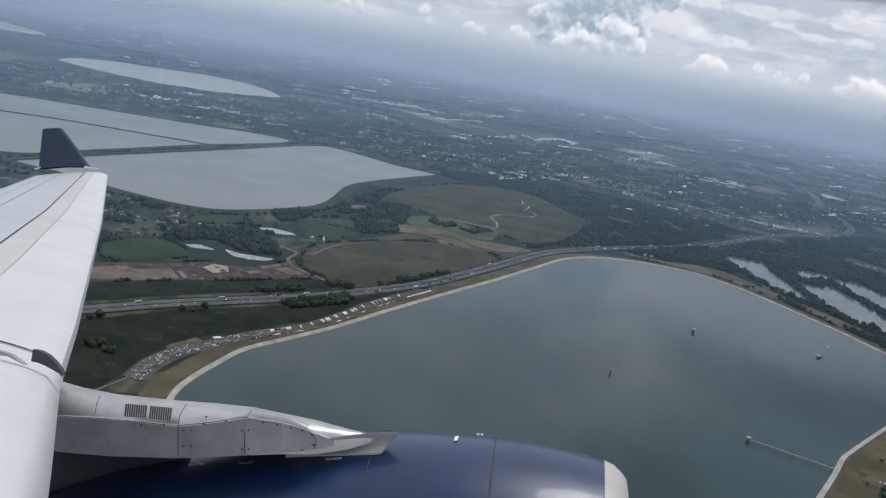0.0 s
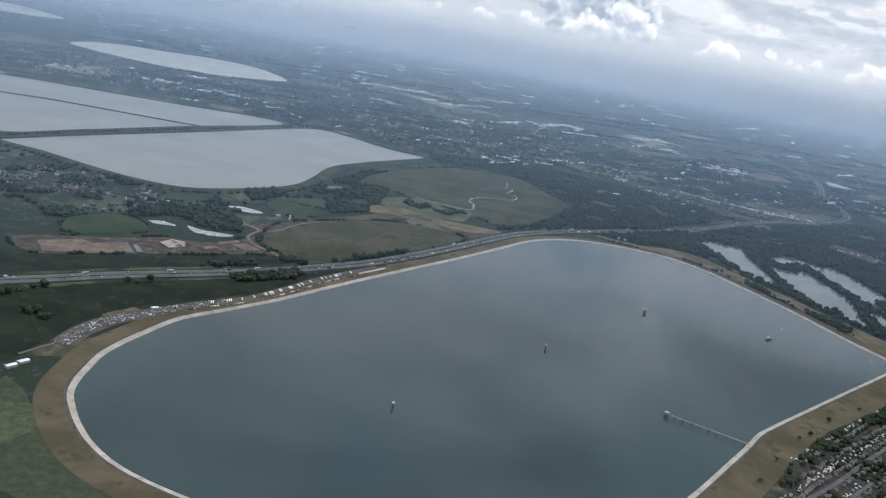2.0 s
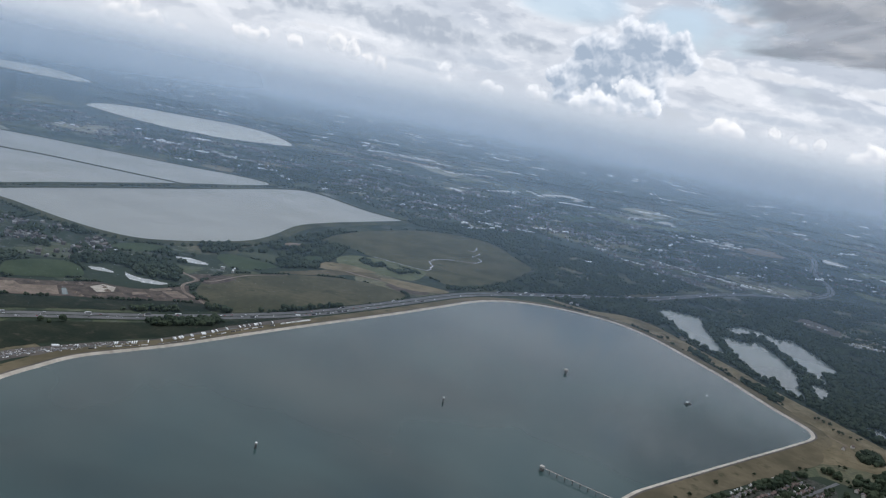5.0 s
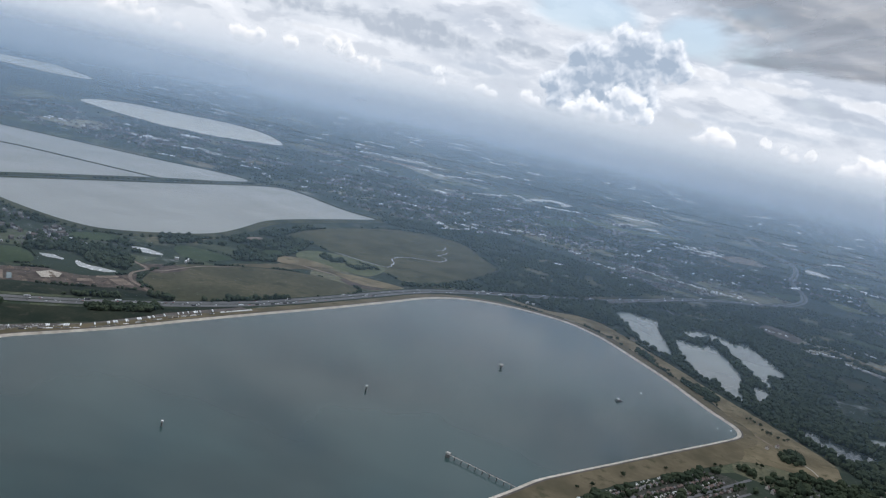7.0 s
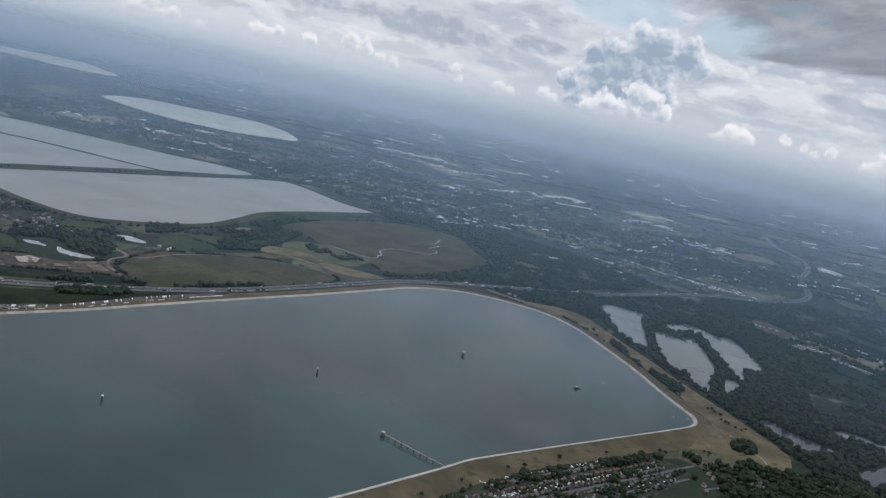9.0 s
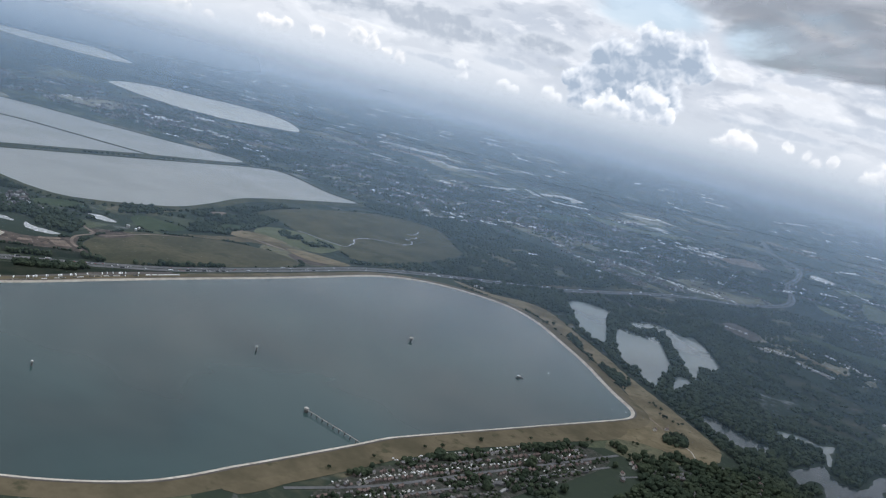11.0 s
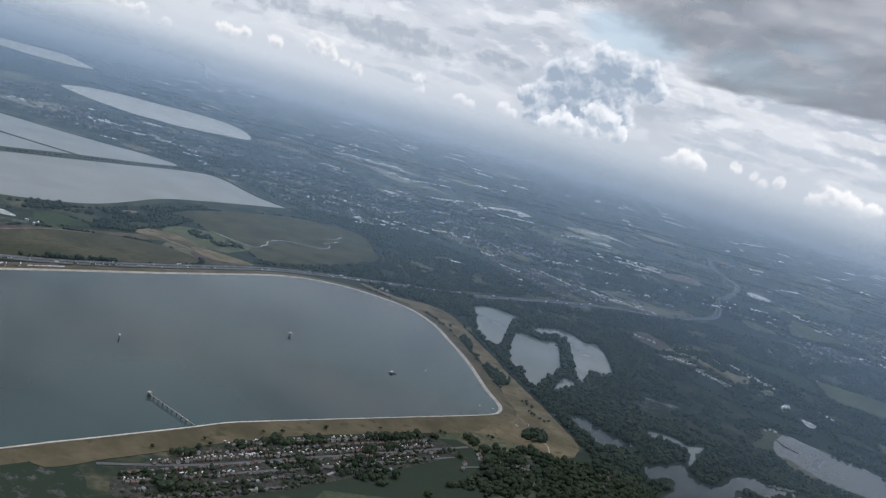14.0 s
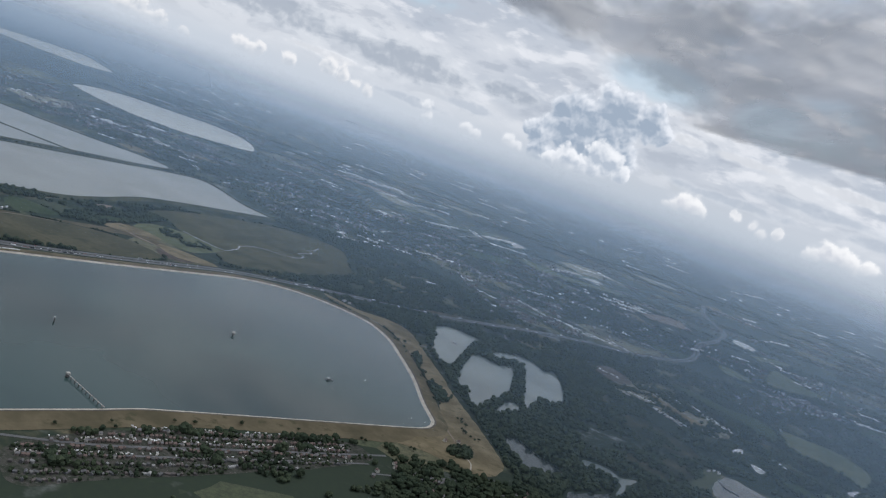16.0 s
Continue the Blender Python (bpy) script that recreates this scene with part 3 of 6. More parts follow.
def cloud_deck():
    step = 12.0
    gx, gy = np.meshgrid(np.arange(0, 1200, step), np.arange(280, 1400, step))
    pts = np.c_[gx.ravel(), gy.ravel()]
    gap = np.sqrt(((pts[:, None, :] - DECK[None, :, :]) ** 2).sum(2)).min(1) * np.where(inside(pts, DECK), 1, -1)
    rows, cols = gx.shape
    faces = [(r * cols + c, r * cols + c + 1, (r + 1) * cols + c + 1, (r + 1) * cols + c) for r in range(rows - 1) for c in range(cols - 1)]
    faces = [f for f in faces if max(gap[i] for i in f) > -70]
    mesh = bpy.data.meshes.new("cloud_deck")
    mesh.from_pydata(np.c_[pts, np.full(len(pts), 262.0)].tolist(), [], faces)
    mesh.attributes.new("inward", "FLOAT", "POINT").data.foreach_set("value", gap)
    m, n = material("dark_cloud_deck")
    at = n.add("ShaderNodeTexCoord", 3)
    x, y = (n.add("ShaderNodeSeparateXYZ", k, {0: at}) for k in range(2))
    drawn = n.add("ShaderNodeCombineXYZ", 0, {0: x, 1: n.math("MULTIPLY", y, 0.2)})          # streets that run away under the wind
    inward = n.tree.nodes.new("ShaderNodeAttribute")
    inward.attribute_name = "inward"
    rim = n.math("MULTIPLY_ADD", n.math("SUBTRACT", n.noise(drawn, 0.022, 5.0, 0.55), 0.5), 150.0, inward.outputs[2])
    thick = n.ramp(n.noise(drawn, 0.011, 5.0, 0.55, 0.3), 0.30, 0.66)
    passing = n.mix(thick, (0.28, 0.295, 0.325, 1), (0.09, 0.10, 0.12, 1))
    body = n.blend(0.75, n.shader("ShaderNodeBsdfDiffuse", Color=(0.5, 0.51, 0.53, 1)), n.shader("ShaderNodeBsdfTranslucent", Color=passing))
    n.done(n.blend(n.ramp(rim, -30.0, 60.0, 0.0, 0.56), n.shader("ShaderNodeBsdfTransparent"), body))
    mesh.materials.append(m)
    tagged(new("cloud_deck", mesh), "broad dark grey cloud with a flat ragged base", "cloud", kind="stuff")


cloud_deck()

# ---- reservoirs ----
WRAY = curve([(-60, 228), (-59, 242), (-55, 257), (-49, 274), (-36, 292), (-22, 312), (-2, 345), (22, 383), (46, 420), (71, 461), (91, 493), (111, 511), (134, 519), (159, 518), (179, 511), (197, 491), (211, 464), (226, 432), (238, 399), (245, 383), (248.5, 375), (248.5, 367), (245, 360), (233, 347), (205, 318), (180, 292), (159, 270), (151, 261), (143, 249), (131, 232), (116, 211), (95, 184), (60, 165), (20, 160), (-30, 175), (-55, 203)], step=3.0)
KING = curve([(-242, 515), (-210, 504), (-177, 488), (-155, 479), (-134, 473), (-114, 473), (-96, 486), (-74, 512), (-62, 536), (-57, 569), (-53, 619), (-37, 659), (-12, 705), (11, 746), (9, 754), (-25, 768), (-82, 812), (-111, 795), (-160, 694), (-212, 590), (-239, 531)], step=5.0)
STAINES = curve([(-376, 811), (-338, 813), (-274, 814), (-216, 817), (-170, 824), (-130, 815), (-138, 775), (-179, 702), (-228, 597), (-261, 538), (-330, 560), (-420, 600), (-480, 700), (-440, 790)], step=8.0)
MARY = curve([(-542, 1263), (-548, 1340), (-520, 1395), (-465, 1413), (-363, 1440), (-287, 1392), (-226, 1284), (-229, 1233), (-279, 1178), (-349, 1155), (-439, 1186), (-511, 1231)], step=10.0)
FAR = curve([(-1231, 1884), (-1101, 1944), (-1003, 1995), (-889, 1895), (-798, 1800), (-796, 1722), (-860, 1690), (-958, 1705), (-1060, 1722), (-1177, 1790)], step=30.0)


def reservoir(name, line, wide, slope, high, mat, bank_mat, label):
    top = thing(name, (0, 0, 0), 0, label, "reservoir")
    tagged(top, kind="structure")
    sheet("water", ragged(line, 0.15), 0.25, mat, top)
    strip("lining", line, [(-0.8, 0.05), (wide * 0.5, high * 0.62), (wide, high)], "lining" if bank_mat != "bank_dark" else "bank_dark", top, "pale concrete lining" if bank_mat != "bank_dark" else "")
    strip("crest_track", line, [(wide, high), (wide + 0.15, high + 0.06), (wide + 0.75, high + 0.06), (wide + 0.9, high)], "yard" if bank_mat != "bank_dark" else "bank_dark", top)
    strip("grass_bank", line, [(wide + 0.9, high), (wide + 0.9 + slope * 0.4, high * 0.65), (wide + 0.9 + slope, 0.03)], bank_mat, top, "dry grass embankment")
    return top


reservoir("near_reservoir", WRAY, 1.8, 7.4, 0.75, "water", "bank", "wide grey-green reservoir with a pale concrete rim")
reservoir("second_reservoir", KING, 0.8, 7.0, 1.1, "sky_toned_water", "bank_dark", "grey reservoir behind a dark grass embankment")
reservoir("twin_reservoir", STAINES, 0.8, 6.0, 0.9, "sky_toned_water", "bank_dark", "pale reservoir split by a straight causeway")
reservoir("far_reservoir", MARY, 1.5, 8.0, 0.8, "sky_pale_water", "bank_dark", "long pale reservoir far off in haze")
reservoir("horizon_reservoir", FAR, 2.0, 9.0, 0.8, "sky_pale_water", "bank_dark", "thin pale reservoir near the horizon")
causeway = curve([(-420, 700), (-345, 703), (-304, 709), (-256, 708), (-209, 706), (-178, 706)], False, 10.0)
strip("causeway", causeway, [(-2.2, 0.1), (-1.2, 0.8), (1.2, 0.8), (2.2, 0.1)], "bank_dark", None, "narrow grass causeway across the water", "causeway", closed=False)

POOLS = {
    "pond_a": [(215, 574), (223, 591), (243, 590), (247, 586), (243, 555), (242, 515), (239, 490), (229, 500), (222, 526), (218, 557)],
    "pond_b": [(248, 526), (255, 542), (268, 536), (277, 545), (280, 499), (278, 472), (270, 447), (267, 427), (263, 430), (258, 447), (249, 463)],
    "pond_c": [(259, 565), (275, 584), (288, 584), (298, 569), (306, 576), (313, 536), (312, 500), (299, 491), (292, 461), (290, 483), (288, 522), (285, 557), (277, 563), (267, 557)],
    "pond_d": [(276, 433), (281, 459), (286, 462), (288, 451), (279, 434)],
    "pond_e": [(284, 394), (293, 400), (303, 388), (317, 379), (315, 372), (299, 364), (291, 377)],
    "lake_a": [(320, 354), (324, 359), (335, 369), (341, 376), (342, 364), (347, 357), (355, 359), (366, 377), (372, 384), (380, 388), (385, 382), (399, 386), (390, 376), (374, 366), (365, 363), (362, 354), (369, 349), (345, 329), (324, 322), (332, 338), (333, 350), (328, 349), (321, 341)],
    "channel": [(327, 409), (333, 412), (342, 412), (347, 406), (357, 410), (350, 396), (348, 384), (344, 377), (347, 394), (344, 401), (337, 405), (329, 402)],
    "lake_b": [(406, 461), (414, 478), (421, 486), (434, 478), (447, 471), (462, 463), (482, 440), (500, 420), (485, 405), (452, 412), (427, 417), (416, 425), (409, 437), (403, 441)],
    "lake_c": [(164, 1310), (189, 1350), (209, 1374), (232, 1350), (222, 1308), (214, 1296), (203, 1322), (172, 1290)],
    "lake_d": [(296, 1240), (318, 1264), (340, 1272), (358, 1254), (352, 1236), (320, 1232)],
    "lake_e": [(-118, 1478), (-60, 1520), (-20, 1512), (-70, 1480)],
    "pond_k": [(542, 1164), (556, 1184), (573, 1156), (555, 1120), (542, 1135)],
    "pond_l": [(465, 573), (471, 570), (474, 560), (470, 563)],
    "pond_m": [(515, 564), (527, 578), (523, 567), (515, 557)],
    "pond_f": [(432, 552), (442, 569), (442, 560), (435, 547)],
    "pond_g": [(443, 537), (448, 537), (452, 529), (444, 523)],
    "pond_h": [(-105, 394), (-98, 396), (-91, 393), (-99, 390)],
    "pond_i": [(-87, 396), (-80, 393), (-64, 393), (-67, 387), (-80, 387)],
    "pond_j": [(-82, 451), (-72, 453), (-62, 448), (-66, 443), (-76, 444)],
}
POOL_LINES = {k: ragged(curve(v, step=2.0), 1.2, 4.0) for k, v in POOLS.items()}
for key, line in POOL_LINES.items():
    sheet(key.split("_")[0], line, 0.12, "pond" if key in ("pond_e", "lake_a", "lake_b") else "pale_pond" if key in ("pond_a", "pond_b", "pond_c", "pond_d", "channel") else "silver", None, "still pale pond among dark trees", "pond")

# ---- fields and soils ----
FIELDS = [
    ("moor", "moor", [(-26, 575), (-22, 617), (-2, 668), (41, 726), (91, 729), (117, 673), (128, 640), (107, 571), (86, 534), (71, 523), (49, 542), (25, 556), (4, 571), (-9, 581)], "flat rough grass moor"),
    ("field", "field", [(-50, 398), (-48, 433), (-25, 457), (-2, 476), (24, 483), (48, 473), (40, 448), (8, 404), (-10, 379), (-23, 367), (-38, 372)], "dull green rough field beside the motorway"),
    ("dry_field", "tawny", [(-27, 464), (-5, 496), (-7, 519), (4, 516), (34, 507), (60, 508), (71, 502), (64, 492), (42, 497), (11, 494), (2, 483), (-22, 463)], "dry yellow grass strip"),
    ("fallow", "earth", [(34, 490), (48, 497), (60, 492), (57, 482), (44, 478)], "brown fallow corner beside the motorway"),
    ("scrub", "hay", [(-6, 535), (2, 555), (24, 560), (52, 551), (48, 516), (32, 514), (4, 516)], "pale scrubby grass dotted with bushes"),
    ("meadow", "meadow", [(-24, 519), (-15, 530), (-11, 515), (-18, 504)], "small bright green meadow"),
    ("fallow", "earth", [(-62, 417), (-52, 429), (-41, 432), (-41, 420), (-49, 407), (-54, 409)], "brown fallow field"),
    ("fallow", "sand", [(-45, 543), (-41, 555), (-32, 557), (-34, 540), (-40, 533)], "small patch of bare soil"),
    ("meadow", "meadow", [(-64, 468), (-61, 483), (-34, 480), (-31, 472), (-40, 455), (-49, 452)], "bright green meadow"),
    ("pasture", "pasture", [(-190, 205), (-150, 243), (-110, 274), (-87, 297), (-49, 326), (-23, 349), (2, 380), (6, 377), (-15, 344), (-26, 325), (-40, 308), (-57, 291), (-70, 275), (-78, 257), (-80, 238), (-86, 215), (-120, 180)], "dark green rough pasture beside the motorway"),
    ("pasture", "pasture", [(-210, 225), (-150, 268), (-110, 299), (-87, 319), (-55, 342), (-30, 364), (-45, 369), (-66, 352), (-99, 330), (-125, 318), (-200, 290)], "dark green rough pasture beside the motorway"),
    ("quarry_floor", "earth", [(-140, 335), (-114, 352), (-99, 362), (-89, 370), (-71, 373), (-58, 389), (-54, 398), (-49, 384), (-30, 370), (-43, 370), (-66, 354), (-87, 341), (-105, 329), (-125, 318)], "bare brown quarry floor"),
    ("park", "dry", [(238, 332), (254, 334), (280, 332), (289, 352), (279, 378), (262, 412), (249, 434), (247, 410), (252, 385), (255, 366), (246, 350)], "dry tan grass beside the reservoir corner"),
    ("verge", "dry", [(136, 546), (163, 537), (187, 542), (205, 530), (220, 499), (234, 471), (250, 433), (244, 412), (232, 445), (215, 480), (198, 508), (178, 525), (150, 531)], "dry grass strip outside the embankment"),
    ("bank_meadow", "bank", [(148, 247), (160, 263), (182, 286), (207, 312), (235, 341), (246, 352), (242, 334), (223, 314), (197, 289), (179, 272), (160, 248), (146, 228), (135, 212), (122, 194), (112, 200), (130, 222)], "brown grass slope below the reservoir wall"),
    ("heath", "heath", [(349, 530), (370, 545), (392, 527), (404, 504), (389, 486), (376, 491), (358, 505)], "brown-green heath among woods"),
    ("heath", "heath", [(352, 450), (386, 480), (398, 477), (388, 442), (371, 427), (356, 437)], "brown-green heath among woods"),
    ("long_field", "meadow", [(399, 705), (431, 701), (457, 687), (471, 693), (489, 680), (484, 640), (469, 633), (453, 658), (430, 670), (408, 689)], "long green field"),
    ("long_field", "hay", [(496, 683), (521, 683), (540, 682), (557, 648), (536, 593), (524, 609), (510, 620), (493, 626), (490, 643)], "long pale green field"),
    ("long_field", "hay", [(238, 1191), (277, 1186), (307, 1176), (392, 1220), (367, 1164), (295, 1128), (251, 1135)], "long pale green field"),
    ("long_field", "meadow", [(170, 1049), (208, 1109), (240, 1099), (192, 1016)], "broad green field in haze"),
    ("long_field", "hay", [(28, 1273), (62, 1300), (52, 1255), (23, 1228)], "far pale field"),
    ("meadow", "meadow", [(-135, 377), (-116, 395), (-99, 376), (-114, 358), (-128, 354)], "green meadow beside the quarry"),
    ("meadow", "meadow", [(-89, 457), (-104, 468), (-118, 449), (-109, 440)], "small green meadow below the embankment"),
    ("tawny_strip", "dry", [(29, 503), (48, 508), (72, 504), (53, 488), (37, 492)], "dry tan grass strip beside the moor"),
    ("tawny_strip", "dry", [(-10, 513), (2, 522), (24, 515), (3, 500), (-10, 497)], "dry tan grass patch beside the moor"),
    ("long_field", "hay", [(566, 1019), (585, 1004), (597, 970), (612, 953), (575, 910), (547, 892), (532, 901)], "long pale green field"),
    ("long_field", "hay", [(479, 903), (496, 904), (513, 876), (498, 856), (481, 867)], "long pale green field"),
    ("long_field", "meadow", [(463, 526), (475, 531), (484, 512), (470, 510), (461, 514)], "small green field"),
    ("long_field", "hay", [(490, 536), (503, 525), (488, 506)], "small pale green field"),
    ("long_field", "meadow", [(402, 863), (431, 880), (446, 887), (433, 851), (413, 847)], "small green field"),
    ("long_field", "hay", [(550, 1082), (594, 1125), (614, 1126), (590, 1080), (560, 1057)], "far pale field"),
    ("brown_field", "dry", [(381, 631), (396, 616), (408, 603), (421, 593), (409, 585), (397, 595), (384, 615)], "narrow brown field"),
    ("rubble_ground", "yard", [(338, 653), (353, 672), (368, 643), (356, 624), (342, 636)], "pale bare building ground"),
    ("brown_field", "sand", [(410, 1093), (450, 1145), (477, 1102), (450, 1080), (416, 1067)], "far tan field"),
]
FIELD_LINES = []
for k, (name, mat, pts, label) in enumerate(FIELDS):
    line = ragged(curve(pts, step=3.0), 0.8, 6.0)
    FIELD_LINES.append((name, line))
    sheet(name, line, 0.05 + 0.006 * k, mat, None, label, "field")

# ---- roads ----
M25 = curve([(-190, 225), (-150, 257), (-110, 288), (-87, 308), (-49, 336), (-23, 359), (11, 396), (48, 453), (78, 501), (107, 532), (139, 559), (203, 609), (243, 651), (285, 700), (329, 742), (365, 765), (401, 797), (437, 850), (456, 908), (464, 958), (476, 1010), (503, 1078), (526, 1150), (538, 1215), (536, 1275), (530, 1350), (550, 1500)], False, 4.0)
YARD = curve([(-72, 238), (-71, 250), (-67, 262), (-60, 272), (-47, 288), (-31, 305), (-19, 326), (-9, 346), (12, 379)], False, 3.0)
road = tagged(new("motorway"), "grey motorway with two carriageways and dense traffic", "road", kind="structure")
strip("verge", M25, [(-5.4, 0.04), (-4.6, 0.10), (4.6, 0.10), (5.4, 0.04)], "verge", road, closed=False)
strip("carriageway", M25, [(0.4, 0.13), (4.0, 0.13)], "tarmac", road, closed=False)
strip("carriageway", M25, [(-4.0, 0.13), (-0.4, 0.13)], "tarmac", road, closed=False)
strip("lorry_yard_ground", YARD, [(-1.2, 0.10), (-1.0, 0.13), (6.4, 0.13), (6.8, 0.10)], "yard", None, "gravel service yard beside the embankment", "yard", closed=False)


# ---- woods ----
def lumps(seed, count):
    """Vertices and faces of one tree crown out of a few uneven lumps."""
    rnd = random.Random(seed)
    bm = bmesh.new()
    for k in range(count):
        a, r = rnd.uniform(0, 6.28), rnd.uniform(0.15, 0.55) if k else 0.0
        made = bmesh.ops.create_icosphere(bm, subdivisions=1, radius=rnd.uniform(0.42, 0.66))["verts"]
        at = Vector((r * math.cos(a), r * math.sin(a), rnd.uniform(0.45, 0.85)))
        for v in made:
            v.co = v.co * rnd.uniform(0.75, 1.2) + at
            v.co.z = max(v.co.z, 0.02)
    bm.verts.index_update()
    out = np.array([v.co[:] for v in bm.verts]), np.array([[v.index for v in f.verts] for f in bm.faces])
    bm.free()
    return out


def stuff(name, places, sizes, models, mat, label, category, squash=1.0):
    """Many like pieces, each turned and sized by chance, joined into one mesh."""
    rnd = np.random.RandomState(len(places))
    vs, fs, start = [], [], 0
    for (x, y), s in zip(places, sizes):
        v, f = models[rnd.randint(len(models))]
        a = rnd.uniform(0, 6.28)
        turn = np.array([[math.cos(a), -math.sin(a), 0], [math.sin(a), math.cos(a), 0], [0, 0, squash * rnd.uniform(0.8, 1.2)]])
        vs.append(v @ turn.T * s + (x, y, 0.0))
        fs.append(f + start)
        start += len(v)
    vs, fs = np.concatenate(vs), np.concatenate(fs)
    mesh = bpy.data.meshes.new(name)
    mesh.from_pydata(vs.tolist(), [], fs.tolist())
    mesh.materials.append(M[mat])
    return tagged(new(name, mesh), label, category, kind="stuff")


CROWNS = [lumps(k, 3) for k in range(6)]
FAR_CROWNS = [lumps(20 + k, 1) for k in range(5)]
DRY = [WRAY, KING, STAINES, MARY] + list(POOL_LINES.values())


SHED_ROWS = [((417, 640), (443, 606), 12, 0.42), ((384, 585), (402, 568), 8, 0.45), ((302, 799), (320, 780), 6, 0.7), ((352, 799), (372, 769), 9, 0.75), ((317, 783), (341, 773), 6, 0.7), ((356, 599), (380, 602), 8, 0.4), ((340, 650), (360, 640), 7, 0.4), ((574, 1096), (581, 1060), 4, 1.2), ((405, 481), (415, 488), 4, 0.4)]


def keep_off(pts, gap_roads=True, fields=True):
    ok = np.ones(len(pts), bool)
    for line in DRY:
        lo, hi = line.min(0), line.max(0)
        near = ((pts > lo - 9) & (pts < hi + 9)).all(1)
        if near.any():
            grown = line + sides(line) * (9.0 if line is WRAY else 6.0 if line is KING or line is STAINES or line is MARY else 0.5)
            ok[near] &= ~inside(pts[near], grown)
    if fields:
        for name, line in FIELD_LINES:
            if name not in ("pasture", "scrub"):
                ok &= ~inside(pts, line)
    if gap_roads:
        for line, gap in ((M25, 4.3), (YARD, 6.0)):
            for q in line[::1]:
                ok &= ((pts - q) ** 2).sum(1) > gap * gap
        for a, b, count, big in SHED_ROWS:
            for t in np.linspace(0, 1, 12):
                q = np.array(a) + (np.array(b) - np.array(a)) * t
                ok &= ((pts - q) ** 2).sum(1) > 18.0
    return ok


def grove(outline, spacing, seed, patchy=0.0):
    """Places about 'spacing' apart inside an outline, in clumps where patchy."""
    rnd = np.random.RandomState(seed)
    line = np.array(outline, float)
    lo, hi = line.min(0), line.max(0)
    gx, gy = np.meshgrid(np.arange(lo[0], hi[0], spacing), np.arange(lo[1], hi[1], spacing))
    pts = np.c_[gx.ravel(), gy.ravel()] + rnd.uniform(-0.5, 0.5, (gx.size, 2)) * spacing
    pts = pts[inside(pts, line)]
    if patchy:
        pts = pts[[noise.noise(Vector((p[0] / 22, p[1] / 22, seed))) + 0.5 * noise.noise(Vector((p[0] / 7, p[1] / 7, seed))) > patchy - 0.5 for p in pts]]
    return pts


near_woods = np.concatenate([
    grove([(212, 545), (208, 585), (225, 606), (330, 640), (352, 600), (330, 520), (316, 470), (330, 432), (400, 440), (405, 420), (440, 405), (400, 380), (380, 395), (360, 415), (326, 420), (318, 385), (318, 350), (300, 330), (292, 352), (284, 372), (266, 412), (252, 440), (238, 472), (222, 505)], 2.1, 1),
    grove([(300, 345), (320, 300), (360, 290), (420, 330), (440, 400), (400, 412), (380, 395), (360, 412), (325, 425), (317, 385)], 2.1, 2),
    grove([(236, 322), (250, 300), (240, 270), (300, 270), (330, 300), (305, 340), (290, 335), (256, 330)], 2.1, 3, 0.35),
    grove([(140, 205), (158, 240), (179, 268), (197, 286), (217, 307), (237, 325), (250, 300), (230, 240), (180, 190), (150, 180)], 2.4, 4, 0.86),
    grove([(-49, 333), (-43, 344), (-29, 356), (-20, 350), (-25, 340), (-35, 331), (-44, 325)], 1.5, 5),
    grove([(-150, 250), (-110, 280), (-60, 318), (-30, 335), (-60, 300), (-82, 270), (-95, 235), (-130, 225)], 2.6, 19, 0.85),
    grove([(-70, 330), (-30, 360), (0, 385), (44, 455), (36, 452), (-8, 395), (-50, 350), (-80, 335)], 1.8, 6, 0.5),
    grove([(-48, 534), (-32, 616), (-20, 640), (-6, 600), (-4, 559), (-10, 492), (-29, 474), (-39, 512)], 2.1, 7, 0.22),
    grove([(-84, 490), (-46, 532), (-42, 509), (-63, 492), (-74, 470)], 2.0, 20, 0.2),
    grove([(-129, 427), (-112, 436), (-93, 438), (-66, 423), (-61, 400), (-79, 398), (-97, 410), (-114, 393)], 2.2, 21, 0.3),
    grove([(0, 540), (24, 556), (50, 545), (46, 520), (10, 520)], 1.8, 22, 0.82),
    grove([(-230, 490), (-120, 462), (-70, 450), (-60, 400), (-95, 375), (-140, 370), (-230, 420)], 2.2, 8, 0.88),
])
near_woods = np.concatenate([near_woods, grove([(140, 550), (165, 540), (190, 546), (209, 533), (216, 550), (213, 600), (206, 608), (160, 572)], 2.1, 9, 0.15), grove([(146, 226), (160, 247), (180, 270), (198, 287), (222, 311), (238, 326), (240, 320), (222, 305), (199, 281), (182, 264), (162, 241), (150, 222)], 1.7, 10, 0.56)])
near_woods = near_woods[keep_off(near_woods)]
shore = np.concatenate([POOL_LINES["lake_a"], POOL_LINES["channel"]])
near_woods = near_woods[[np.hypot(*(shore - q).T).min() > 2.6 for q in near_woods]]      # open banks about the narrow water
near_woods = np.concatenate([near_woods, grove([(237, 441), (247, 427), (251, 414), (246, 409), (240, 422), (235, 434)], 1.5, 51), grove([(263, 353), (272, 355), (274, 347), (266, 341), (261, 345)], 1.4, 52), grove([(213, 486), (217, 489), (227, 466), (224, 462)], 1.6, 53, 0.5)])
stuff("woodland", near_woods, np.random.RandomState(3).gamma(9.0, 0.165, len(near_woods)).clip(0.7, 2.6), CROWNS, "wood", "dense dark green broadleaf woodland", "woodland")
